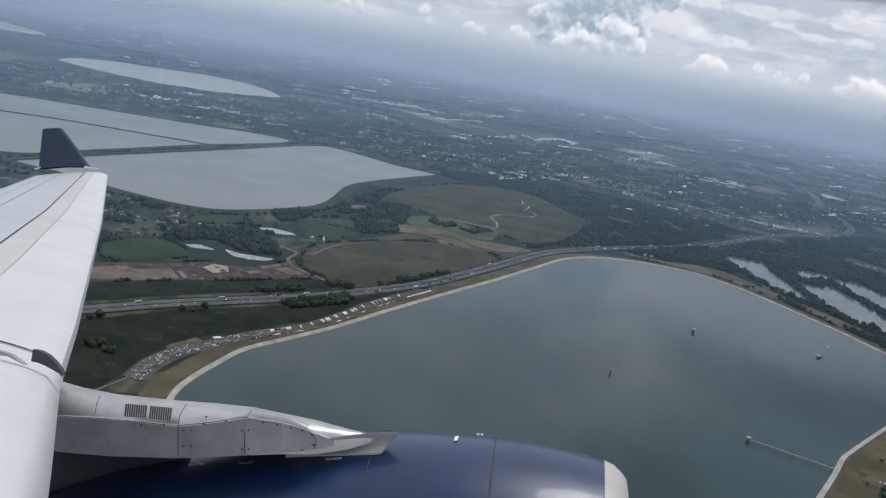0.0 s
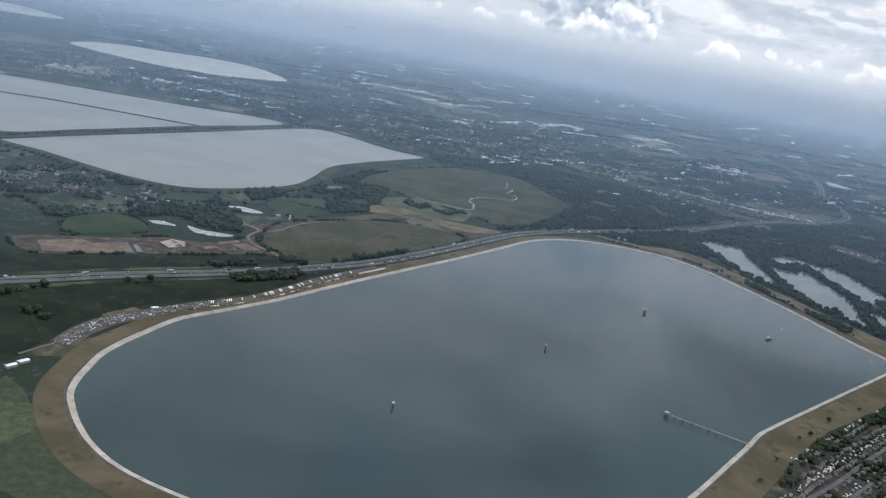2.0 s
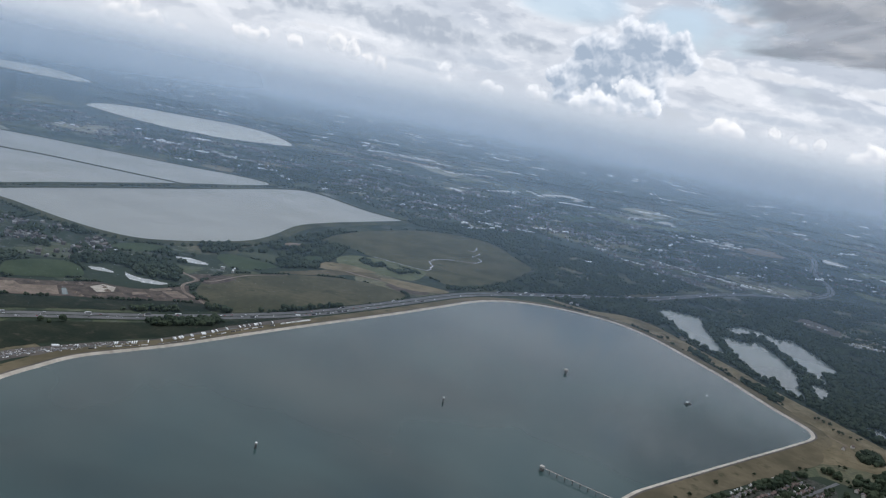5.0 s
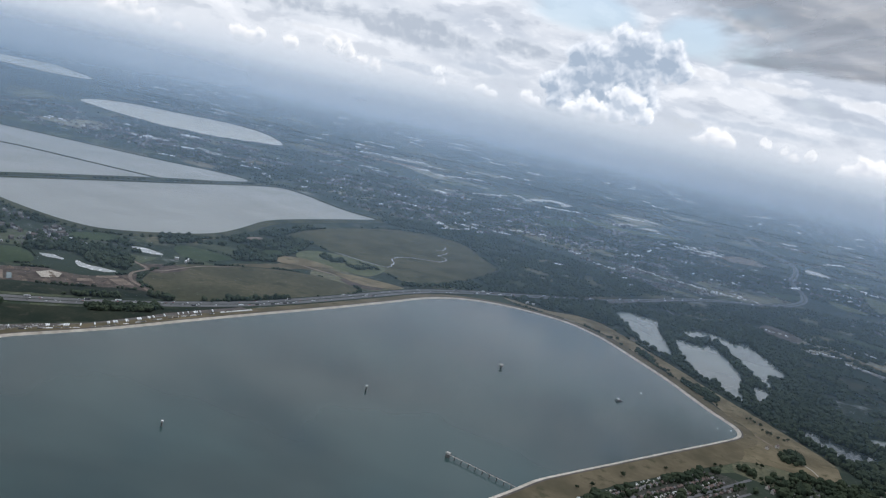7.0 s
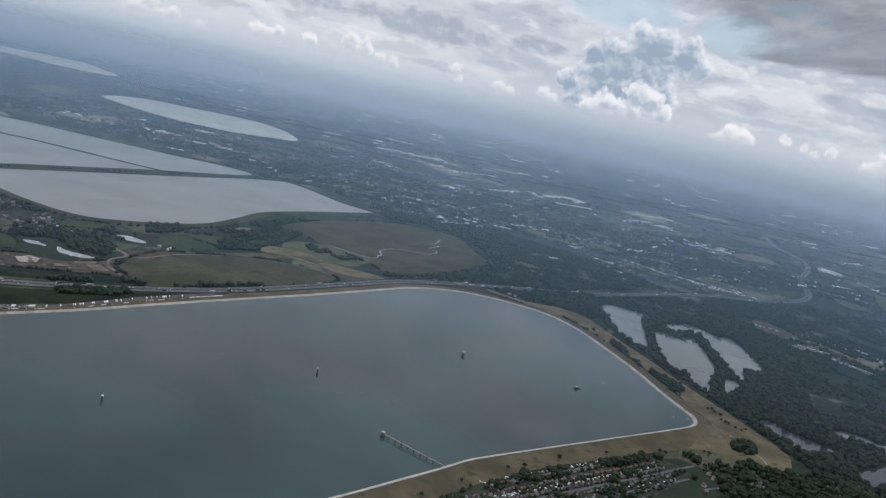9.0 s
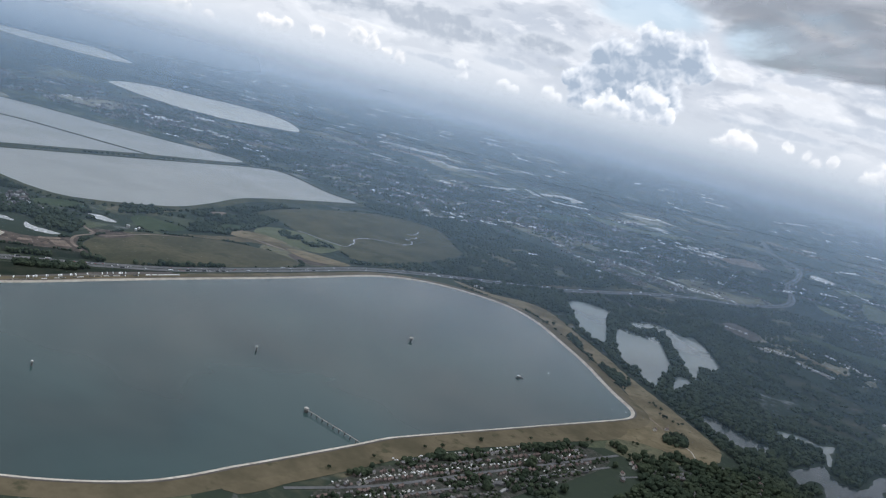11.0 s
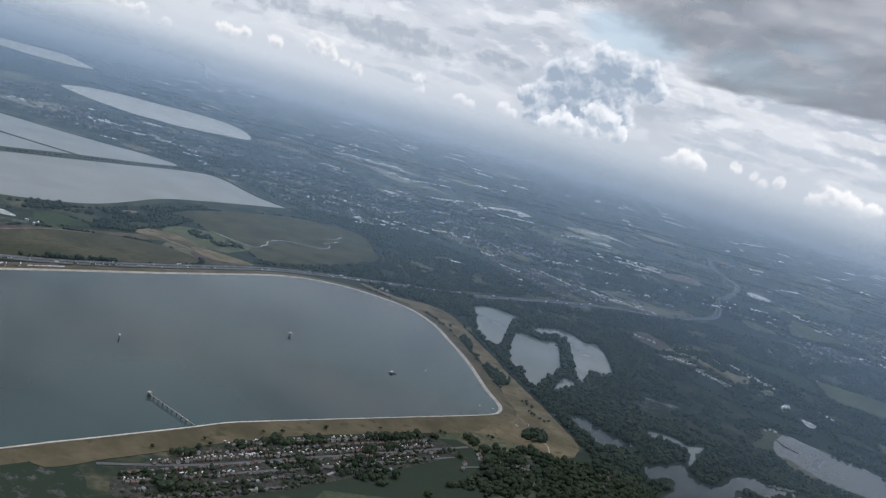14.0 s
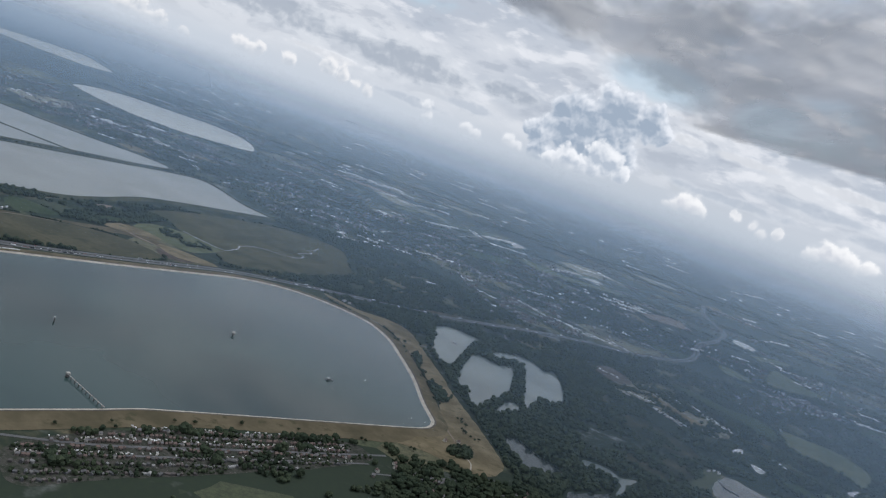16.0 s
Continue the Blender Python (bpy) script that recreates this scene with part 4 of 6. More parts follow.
far_woods = np.concatenate([
    grove([(60, 500), (85, 528), (112, 570), (134, 640), (120, 690), (95, 735), (40, 735), (10, 752), (30, 790), (130, 820), (240, 760), (280, 710), (200, 615), (140, 565), (105, 538)], 2.6, 11, 0.2),
    grove([(210, 600), (290, 690), (420, 800), (520, 800), (500, 660), (430, 610), (350, 640)], 2.8, 12, 0.3),
    grove([(440, 420), (520, 520), (600, 520), (700, 640), (600, 820), (480, 820), (430, 700), (450, 560)], 2.9, 13, 0.32),
    grove([(330, 560), (360, 520), (400, 480), (440, 500), (440, 600), (400, 640), (350, 640)], 2.4, 16, 0.42),
    grove([(-120, 800), (-60, 830), (20, 770), (130, 830), (420, 830), (480, 1000), (200, 1100), (-100, 1050), (-250, 900)], 3.6, 14, 0.62),
    grove([(-260, 380), (-120, 372), (-60, 455), (-100, 468), (-240, 488)], 2.6, 17, 0.85),
])


def clumps(count, seed, near, far, longest, gap):
    """Close drifts of places, drawn out sideways, scattered over the far country."""
    rnd = np.random.RandomState(seed)
    out = []
    for k in range(count):
        y = near + (far - near) * rnd.rand() ** 1.3
        x = 130 + y * rnd.uniform(-0.5, 0.66)
        long, deep, lean = longest * rnd.uniform(0.3, 1.0), longest * rnd.uniform(0.08, 0.3), rnd.uniform(-0.2, 0.6)
        q = rnd.normal(0, 0.45, (int(long * deep / gap ** 2) + 3, 2)) * (long, deep)
        out.append(np.c_[x + q[:, 0] * math.cos(lean) - q[:, 1] * math.sin(lean), y + q[:, 0] * math.sin(lean) + q[:, 1] * math.cos(lean)])
    out = np.concatenate(out)
    return out[(out[:, 1] > 840) & ~inside(out, FAR)]


drifts = clumps(230, 41, 880, 1750, 70.0, 3.2)
drifts = drifts[keep_off(drifts)]
stuff("wood_drifts", drifts, np.random.RandomState(42).uniform(2.2, 3.8, len(drifts)), FAR_CROWNS, "wood", "long dark woods in the far haze", "woodland", 0.6)
hedges = []
for name, line in FIELD_LINES:
    if name in ("field", "moor", "meadow", "quarry_floor", "long_field", "verge", "heath"):
        edge_line = line + sides(line) * 0.9
        hedges += [q + s * (edge_line[(k + 1) % len(edge_line)] - q) for k, q in enumerate(edge_line) for s in (0.0, 0.33, 0.66) if noise.noise(Vector((q[0] / 11, q[1] / 11, 5.0))) > 0.02]
far_woods = far_woods[keep_off(far_woods)]
scrub = grove([(335, 430), (400, 445), (402, 480), (380, 520), (340, 560), (325, 520), (318, 470)], 2.5, 18, 0.5)
far_woods = np.concatenate([far_woods, scrub])
stuff("far_woodland", far_woods, np.random.RandomState(4).uniform(1.5, 2.8, len(far_woods)), FAR_CROWNS, "wood", "dark hazy woods between towns", "woodland", 0.75)
for line, gap in ((KING, 9.0), (KING, 10.5)):
    shore = line + sides(line) * gap
    hedges += [q + np.array((0.0, s)) for q in shore for s in (0.0, 1.1, 2.2) if q[1] < 560 or q[0] < -100 and noise.noise(Vector((q[0] / 20, q[1] / 20, 2.0))) > -0.1]
hedges = np.array(hedges) + np.random.RandomState(7).uniform(-0.5, 0.5, (len(hedges), 2))
hedges = hedges[keep_off(hedges, fields=False)]
stuff("hedgerow", hedges, np.random.RandomState(5).uniform(0.6, 1.3, len(hedges)), CROWNS, "wood", "dark hedgerow trees along field edges", "hedge")

# ---- stream across the moor ----
for pts in ([(14, 566), (26, 561), (44, 556), (53, 556), (55, 566), (54, 578), (52, 588), (55, 600), (61, 608), (75, 615), (84, 619), (88, 628), (86, 640), (81, 643), (84, 652), (87, 663)], [(76, 670), (80, 666), (83, 676), (83, 691)]):
    line = ragged(curve(pts, False, 2.0), 1.3, 3.0)
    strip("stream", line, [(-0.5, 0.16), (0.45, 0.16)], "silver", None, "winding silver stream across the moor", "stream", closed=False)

# ---- river and cuts through the town ----
for pts, wide in (([(45, 888), (50, 861), (58, 842), (69, 826)], 1.5), ([(81, 926), (89, 970), (100, 1011), (110, 1047)], 1.9), ([(46, 892), (70, 908), (81, 926)], 1.3), ([(110, 1047), (135, 1120), (150, 1210), (168, 1296)], 0.9)):
    line = ragged(curve(pts, False, 3.0), 2.6, 14.0)
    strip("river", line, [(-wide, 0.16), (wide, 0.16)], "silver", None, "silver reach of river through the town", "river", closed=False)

# ---- tracks ----
for pts, wide, mat in (
    ([(269, 349), (274, 342), (275, 333)], 0.35, "pale"),
    ([(246, 392), (253, 380), (260, 368), (264, 360)], 0.4, "sand"),
    ([(-76, 428), (-64, 418), (-55, 411), (-57, 397), (-52, 385), (-44, 378), (-32, 368)], 0.9, "sand"),
    ([(-57, 411), (-48, 414), (-38, 440), (-20, 462)], 0.6, "sand"),
    ([(-6, 508), (12, 500), (30, 497), (52, 494), (70, 501)], 1.0, "sand"),
    ([(132, 205), (158, 225), (190, 259), (223, 294), (240, 312)], 0.75, "tarmac"),
    ([(145, 202), (175, 233), (205, 265), (236, 297)], 0.6, "tarmac"),
    ([(240, 290), (262, 306), (285, 318), (305, 326)], 0.6, "tarmac"),
    ([(-82, 226), (-76, 240), (-73, 254), (-66, 268), (-52, 287), (-36, 306), (-24, 328), (-13, 346)], 0.55, "tarmac"),
    ([(243, 651), (232, 640), (224, 622), (214, 612)], 0.8, "tarmac"),
    ([(255, 664), (262, 640), (268, 622), (290, 612)], 0.8, "tarmac"),
    ([(255, 664), (272, 690), (292, 696), (306, 712)], 1.6, "tarmac"),
):
    line = curve(pts, False, 2.0)
    strip("track", line, [(-wide, 0.15), (wide, 0.15)], mat, None, "narrow road between grass and houses", "road", closed=False)

# ---- bare quarry ground ----
for k, (x, y, sx, sy, turn, mat) in enumerate([(-62, 380, 6, 2.0, 50, "sand"), (-8, 514, 9, 3, 10, "sand"), (455, 1130, 40, 14, 70, "sand"), (330, 1255, 60, 7, 60, "meadow"), (-250, 1010, 60, 16, 30, "meadow"), (-150, 1150, 50, 14, 20, "field"), (120, 1010, 60, 14, 40, "meadow"), (230, 1050, 70, 16, 35, "field"), (60, 1180, 60, 18, 30, "field"), (330, 930, 60, 14, 40, "meadow"), (-90, 1400, 90, 20, 10, "sand"), (560, 950, 70, 22, 60, "field"), (640, 840, 60, 18, 55, "meadow"), (700, 1100, 90, 30, 60, "field")]):
    a = radians(turn)
    line = [(x + sx * math.cos(t) * math.cos(a) - sy * math.sin(t) * math.sin(a), y + sx * math.cos(t) * math.sin(a) + sy * math.sin(t) * math.cos(a)) for t in np.linspace(0, 6.28, 40, endpoint=False)]
    sheet("bare_patch", ragged(np.array(line), min(sx, sy) * 0.4, min(sx, sy)), 0.13 + 0.004 * k, mat, None, "bare or mown patch of open ground", "field")


for pts, mat, label in (
    ([(-116, 346), (-111, 342.5), (-99, 352), (-92, 340.5), (-105, 329.5), (-122, 322), (-130, 334)], "sand", "levelled sandy pit floor in the quarry"),
    ([(-96, 350), (-94.4, 351.5), (-88.8, 342.5), (-90.8, 341)], "pale_pond", "grey settling tank in the quarry"),
    ([(-88, 361), (-85, 369), (-79, 368), (-76.5, 361), (-82, 355)], "pale", "pale concrete pad in the quarry"),
    ([(-70, 366), (-66, 371), (-63, 368), (-68, 362)], "sand", "sandy patch in the quarry"),
    ([(-60, 377), (-55, 383), (-46, 376), (-52, 371)], "sand", "sandy patch in the quarry"),
):
    sheet("quarry_patch", ragged(np.array(pts, float), 0.6, 2.0), 0.2, mat, None, label, "quarry")


def mound(place, size, seed):
    rnd = random.Random(seed)
    bm = bmesh.new()
    bmesh.ops.create_cone(bm, cap_ends=True, segments=14, radius1=size, radius2=size * 0.15, depth=size * 0.55, matrix=pose(0, 0, size * 0.26))
    for v in bm.verts:
        v.co.x *= rnd.uniform(0.8, 1.25)
        v.co.y *= rnd.uniform(0.7, 1.1)
    ob = part("spoil_heap", bm, "sand")
    ob.matrix_basis = pose(*place, 0.1, 0, 0, rnd.uniform(0, 360))
    return tagged(ob, "brown heap of dug sand and soil", "heap", "heaps in the quarry")


for k, (x, y) in enumerate([(-84, 366), (-82, 364), (-79, 360), (-73, 366), (-62, 365), (-57, 370), (-72, 360), (-108, 352), (-93, 361), (-50, 376), (-88, 348), (-78, 352), (-66, 359), (-84, 345), (-99, 358)]):
    mound((x, y), 0.8 + 0.5 * (k % 3), k)


# ---- things on the near reservoir ----
def valve_tower(place, radius, high, cap, label, top_mat="concrete"):
    top = thing("valve_tower", (*place, 0.2), 20, label, "tower", "towers in the reservoir")
    bm = bmesh.new()
    tube(bm, (0, 0, -0.5), (0, 0, high * 0.72), radius, radius * 0.92, 16)
    part("shaft", bm, "wet", top, "dark wet concrete shaft")
    bm = bmesh.new()
    tube(bm, (0, 0, high * 0.72), (0, 0, high * 0.80), radius * cap, radius * cap, 16)
    part("gallery", bm, "concrete", top)
    bm = bmesh.new()
    tube(bm, (0, 0, high * 0.80), (0, 0, high * 0.95), radius * 0.85, radius * 0.85, 12)
    part("cabin", bm, "concrete", top, "grey cabin")
    bm = bmesh.new()
    tube(bm, (0, 0, high * 0.95), (0, 0, high * 1.02), radius * cap * 0.95, radius * cap * 0.7, 16)
    part("roof", bm, top_mat, top, "flat roof")
    for k in range(8):
        a = k * math.pi / 4
        bm = bmesh.new()
        tube(bm, (radius * cap * 0.95 * math.cos(a), radius * cap * 0.95 * math.sin(a), high * 0.8), (radius * cap * 0.95 * math.cos(a), radius * cap * 0.95 * math.sin(a), high * 0.9), 0.02, 0.02, 5)
        part("post", bm, "steel", top)
    return top


valve_tower((136.7, 383.0), 0.5, 1.9, 2.3, "squat concrete valve tower with a wide pale top")
valve_tower((82.6, 308.6), 0.33, 2.0, 1.35, "slim concrete tower with a white top in the water", "white")
valve_tower((29.0, 232.6), 0.33, 2.0, 1.35, "slim concrete tower with a white top in the water", "white")

pier = thing("footbridge_pier", (120.2, 262.6, 0.2), 0, "long steel footbridge from the bank to a water tower", "pier")
PIER = Vector((24.2, -13.5, 0))
along = PIER.normalized()
turn = math.degrees(math.atan2(along.y, along.x))
bm = bmesh.new()
box(bm, 0, 0, -0.5, 1.2, 1.0, 1.6, turn)
part("tower_base", bm, "wet", pier, "dark wet concrete base")
bm = bmesh.new()
box(bm, 0, 0, 1.1, 1.3, 1.1, 0.55, turn)
part("tower_house", bm, "concrete", pier, "grey pump house")
bm = bmesh.new()
box(bm, 0, 0, 1.65, 1.5, 1.3, 0.12, turn)
part("tower_roof", bm, "concrete", pier)
bm = bmesh.new()
mid = PIER / 2
box(bm, mid.x, mid.y, 1.05, PIER.length, 0.34, 0.12, turn)
part("deck", bm, "concrete", pier)
for side in (-0.2, 0.2):
    bm = bmesh.new()
    s = Vector((-along.y, along.x, 0)) * side
    tube(bm, s + Vector((0, 0, 1.36)), PIER + s + Vector((0, 0, 1.36)), 0.025, 0.025, 5)
    for k in range(27):
        q = PIER * (k / 26) + s
        tube(bm, (q.x, q.y, 1.1), (q.x, q.y, 1.36), 0.018, 0.018, 4)
    part("railing", bm, "steel", pier)
for k in range(1, 10):
    q = PIER * (k / 9.6)
    bm = bmesh.new()
    box(bm, q.x, q.y, -0.6, 0.24, 0.4, 1.65, turn, 0.85)
    part("trestle", bm, "wet", pier, "dark concrete trestle")

raft = thing("work_raft", (193.8, 374.4, 0.25), 35, "dark work raft with a cabin on the water", "raft")
for name, args, mat in (("hull", (0, 0, 0, 3.8, 1.3, 0.32), "steel"), ("cabin", (-0.6, 0, 0.32, 1.1, 0.9, 0.7), "steel"), ("cabin_roof", (-0.6, 0, 1.02, 1.25, 1.05, 0.08), "white"), ("pump", (0.8, 0.1, 0.28, 0.7, 0.5, 0.35), "steel"), ("bow_deck", (1.75, 0, 0.1, 0.5, 0.6, 0.16), "concrete")):
    bm = bmesh.new()
    box(bm, *args)
    part(name, bm, mat, raft)
bm = bmesh.new()
tube(bm, (0.2, 0, 0.28), (0.2, 0, 1.6), 0.06, 0.05, 6)
tube(bm, (0.2, 0, 1.5), (1.5, 0.2, 2.0), 0.05, 0.04, 6)
part("mast", bm, "steel", raft)


def boat(place, turn, size):
    top = thing("motor_boat", (*place, 0.22), turn, "small dark moored boat", "boat", "boats on the reservoir")
    bm = bmesh.new()
    made = box(bm, 0, 0, 0, size, size * 0.36, size * 0.16)
    for v in made:
        if v.co.x > 0:
            v.co.y *= 0.25 if v.co.z > 0.01 else 0.1
        if v.co.z < 0.01:
            v.co.x *= 0.85
    part("hull", bm, "steel", top)
    bm = bmesh.new()
    box(bm, -size * 0.12, 0, size * 0.14, size * 0.3, size * 0.24, size * 0.12, 0, 0.8)
    part("wheelhouse", bm, "white", top)
    return top


boat((207.8, 395.6), 20, 1.1)
boat((239.5, 368.0), 70, 0.9)
boat((246.2, 369.5), 100, 1.2)


# ---- trees that stand alone ----
def tree(seed):
    """A trunk with limbs and a crown of many small leaf clumps."""
    rnd = random.Random(seed)
    top = thing("tree", (0, 0, -60), 0, "broadleaf tree with a full dark green crown", "tree", "trees round the reservoir")
    bm = bmesh.new()
    tube(bm, (0, 0, -0.1), (0.03, 0.02, 0.85), 0.085, 0.05, 7)
    heads = []
    for k in range(7):
        a = k * 0.9 + rnd.uniform(-0.3, 0.3)
        tip = Vector((math.cos(a) * rnd.uniform(0.3, 0.6), math.sin(a) * rnd.uniform(0.3, 0.6), rnd.uniform(0.9, 1.55)))
        tube(bm, (0.02, 0.02, rnd.uniform(0.45, 0.8)), tip, 0.035, 0.012, 5)
        heads.append(tip)
    part("trunk", bm, "bark", top)
    bm = bmesh.new()
    for k in range(150):
        at = heads[rnd.randrange(7)] + Vector((rnd.gauss(0, 0.22), rnd.gauss(0, 0.22), rnd.gauss(0.02, 0.17)))
        made = bmesh.ops.create_icosphere(bm, subdivisions=1, radius=rnd.uniform(0.07, 0.16), matrix=Matrix.Translation(at))["verts"]
        for v in made:
            v.co += Vector((rnd.uniform(-1, 1), rnd.uniform(-1, 1), rnd.uniform(-1, 1))) * 0.045
    part("crown", bm, "leaf", top)
    return top


TREES = [tree(k) for k in range(5)]
LONE = [(247, 413), (248, 405), (259, 393), (262, 394), (264, 381), (266, 376), (269, 374), (272, 373), (274, 373), (249, 329), (247, 330), (229, 317), (227, 318), (219, 307), (185, 283), (200, 496), (203, 496), (207, 498), (213, 478), (217, 472), (225, 458), (227, 453), (230, 451), (229, 440), (237, 431), (241, 429), (244, 427), (241, 423), (248, 423)]
LONE += [(263, 348), (266, 353), (268, 350), (267, 345), (264, 343), (271, 353), (262, 389), (265, 387), (265, 378), (151, 243), (155, 240), (166, 262), (172, 268), (140, 226), (204, 300), (213, 303)]
for k, (x, y) in enumerate(LONE):
    rnd = random.Random(k)
    big = 1.35 if 29 <= k < 35 or k in (15, 16, 17, 24, 25, 26) else 0.85
    copy_thing(TREES[k % 5], pose(x + rnd.uniform(-0.6, 0.6), y + rnd.uniform(-0.6, 0.6), 0.1, 0, 0, rnd.uniform(0, 360)) @ Matrix.Diagonal((*[big * rnd.uniform(0.8, 1.25)] * 3, 1)))
for t in TREES:
    for o in (*t.children_recursive, t):
        bpy.data.objects.remove(o)


# ---- houses ----
def house(wall, roof, label):
    top = thing("house", (0, 0, -60), 0, label, "house", "houses of the estate")
    bm = bmesh.new()
    box(bm, 0, 0, 0, 1.45, 1.35, 0.95)
    gable = [bm.verts.new(p) for p in ((-0.725, -0.675, 0.95), (-0.725, 0.675, 0.95), (-0.725, 0, 1.42), (0.725, -0.675, 0.95), (0.725, 0.675, 0.95), (0.725, 0, 1.42))]
    bm.faces.new((gable[0], gable[2], gable[1]))
    bm.faces.new((gable[3], gable[4], gable[5]))
    part("wall", bm, wall, top)
    for side in (-1, 1):
        bm = bmesh.new()
        v = [bm.verts.new(p) for p in ((-0.8, side * 0.8, 0.87), (0.8, side * 0.8, 0.87), (0.8, 0, 1.47), (-0.8, 0, 1.47), (-0.8, side * 0.8, 0.94), (0.8, side * 0.8, 0.94), (0.8, 0, 1.54), (-0.8, 0, 1.54))]
        for f in ((0, 1, 2, 3), (4, 5, 6, 7), (0, 1, 5, 4), (1, 2, 6, 5), (2, 3, 7, 6), (3, 0, 4, 7)):
            bm.faces.new([v[i] for i in f])
        bmesh.ops.recalc_face_normals(bm, faces=bm.faces[:])
        part("roof_slope", bm, roof, top)
    bm = bmesh.new()
    box(bm, 0.45, 0.1, 1.25, 0.16, 0.22, 0.5)
    part("chimney", bm, "brick", top)
    for x, y in ((-0.35, -0.685), (0.35, 0.685)):
        for z in (0.15, 0.58):
            bm = bmesh.new()
            box(bm, x, y, z, 0.24, 0.03, 0.22)
            part("window", bm, "glass", top)
    return top


HOUSES = [house("brick", "tile", "brick house with a brown tiled gable roof"), house("render", "tile", "pale rendered house with a brown tiled roof"), house("brick", "slate", "brick house with a grey slate roof"), house("render", "slate", "pale rendered house with a grey roof")]


def garden_shed(mat):
    top = thing("garden_shed", (0, 0, -60), 0, "pale flat-roofed garage or shed behind houses", "shed", "sheds in the gardens")
    bm = bmesh.new()
    box(bm, 0, 0, 0, 0.75, 0.36, 0.35)
    part("wall", bm, "render", top)
    bm = bmesh.new()
    box(bm, 0, 0, 0.35, 0.82, 0.42, 0.06)
    part("roof", bm, mat, top)
    return top


SHEDS = [garden_shed("shed"), garden_shed("concrete")]
ESTATE = np.array([(140, 200), (147, 224), (160, 245), (179, 268), (197, 285), (221, 309), (236, 303), (222, 276), (196, 240), (170, 205), (155, 185)], float)
sheet("gardens", ragged(curve(ESTATE, step=3.0), 0.8, 5.0), 0.035, "gardens", None, "gardens, drives and paths between the houses", "gardens")
street = np.array((0.69, 0.725))
across = np.array((0.725, -0.69))
rnd = random.Random(8)
count, more_houses = 0, []
for off in (-9.5, 0.0, 10.5, 21.0):
    for side in (-1, 1):
        s = -50.0
        while s < 100:
            s += rnd.uniform(1.3, 1.75) + (1.5 if rnd.random() < 0.15 else 0.0)
            q = np.array((158.0, 225.0)) + street * s + across * (off + side * 2.3 + rnd.uniform(-0.45, 0.45))
            if not inside([q], ESTATE)[0] or rnd.random() < 0.12:
                continue
            a = math.degrees(math.atan2(street[1], street[0])) + rnd.uniform(-6, 6) + (90 if rnd.random() < 0.45 else 0)
            if count < 250:
                copy_thing(HOUSES[rnd.choice((0, 0, 0, 2, 2, 3))], pose(q[0], q[1], 0.05, 0, 0, a) @ Matrix.Diagonal((*[rnd.uniform(0.66, 0.88)] * 3, 1)))
            else:
                more_houses.append(q)
            count += 1
            for m in range(rnd.choice((0, 1, 1, 2)) if count < 250 else 0):
                g = q + across * side * rnd.uniform(2.0, 3.4) + street * rnd.uniform(-0.5, 0.5)
                copy_thing(SHEDS[rnd.random() < 0.6], pose(g[0], g[1], 0.05, 0, 0, a + 90))
for k in range(34):
    q = np.array((236.0, 296.0)) + np.array((rnd.uniform(2, 78), 0)) + np.array((0, rnd.uniform(-14, 10)))
    q[1] += (q[0] - 236) * 0.3
    copy_thing(HOUSES[k % 4], pose(q[0], q[1], 0.05, 0, 0, rnd.uniform(0, 180)))
for x, y, a in ((265, 361, 20), (259, 356, 60), (303, 328, 50), (306, 324, 50), (309, 318, 55), (301, 331, 45)):
    copy_thing(HOUSES[1], pose(x, y, 0.05, 0, 0, a))
shrubs = grove(ESTATE, 1.75, 61, 0.42)
from_street = (shrubs - (158.0, 225.0)) @ across
shrubs = shrubs[np.min([np.abs(from_street - off) for off in (-9.5, 0.0, 10.5, 21.0)], axis=0) > 0.9]
stuff("garden_trees", shrubs, np.random.RandomState(62).gamma(6.0, 0.115, len(shrubs)).clip(0.35, 1.3), CROWNS, "wood", "dark garden trees between the houses", "trees")
for t in (*HOUSES, *SHEDS):
    for o in (*t.children_recursive, t):
        bpy.data.objects.remove(o)


# ---- warehouses ----
def warehouse(place, sx, sy, high, turn, mat):
    top = thing("warehouse", (*place, 0.0), turn, "long low industrial shed with a pale roof", "warehouse", "industrial sheds")
    bm = bmesh.new()
    box(bm, 0, 0, 0, sx, sy, high)
    part("wall", bm, "concrete", top)
    for side in (-1, 1):
        bm = bmesh.new()
        v = [bm.verts.new(p) for p in ((-sx * 0.51, side * sy * 0.52, high - 0.05), (sx * 0.51, side * sy * 0.52, high - 0.05), (sx * 0.51, 0, high + sy * 0.1), (-sx * 0.51, 0, high + sy * 0.1))]
        bm.faces.new(v)
        v2 = [bm.verts.new(q.co + Vector((0, 0, 0.12))) for q in v]
        bm.faces.new(v2[::-1])
        for i in range(4):
            bm.faces.new((v[i], v[(i + 1) % 4], v2[(i + 1) % 4], v2[i]))
        bmesh.ops.recalc_face_normals(bm, faces=bm.faces[:])
        part("roof_slope", bm, mat, top)
    return top


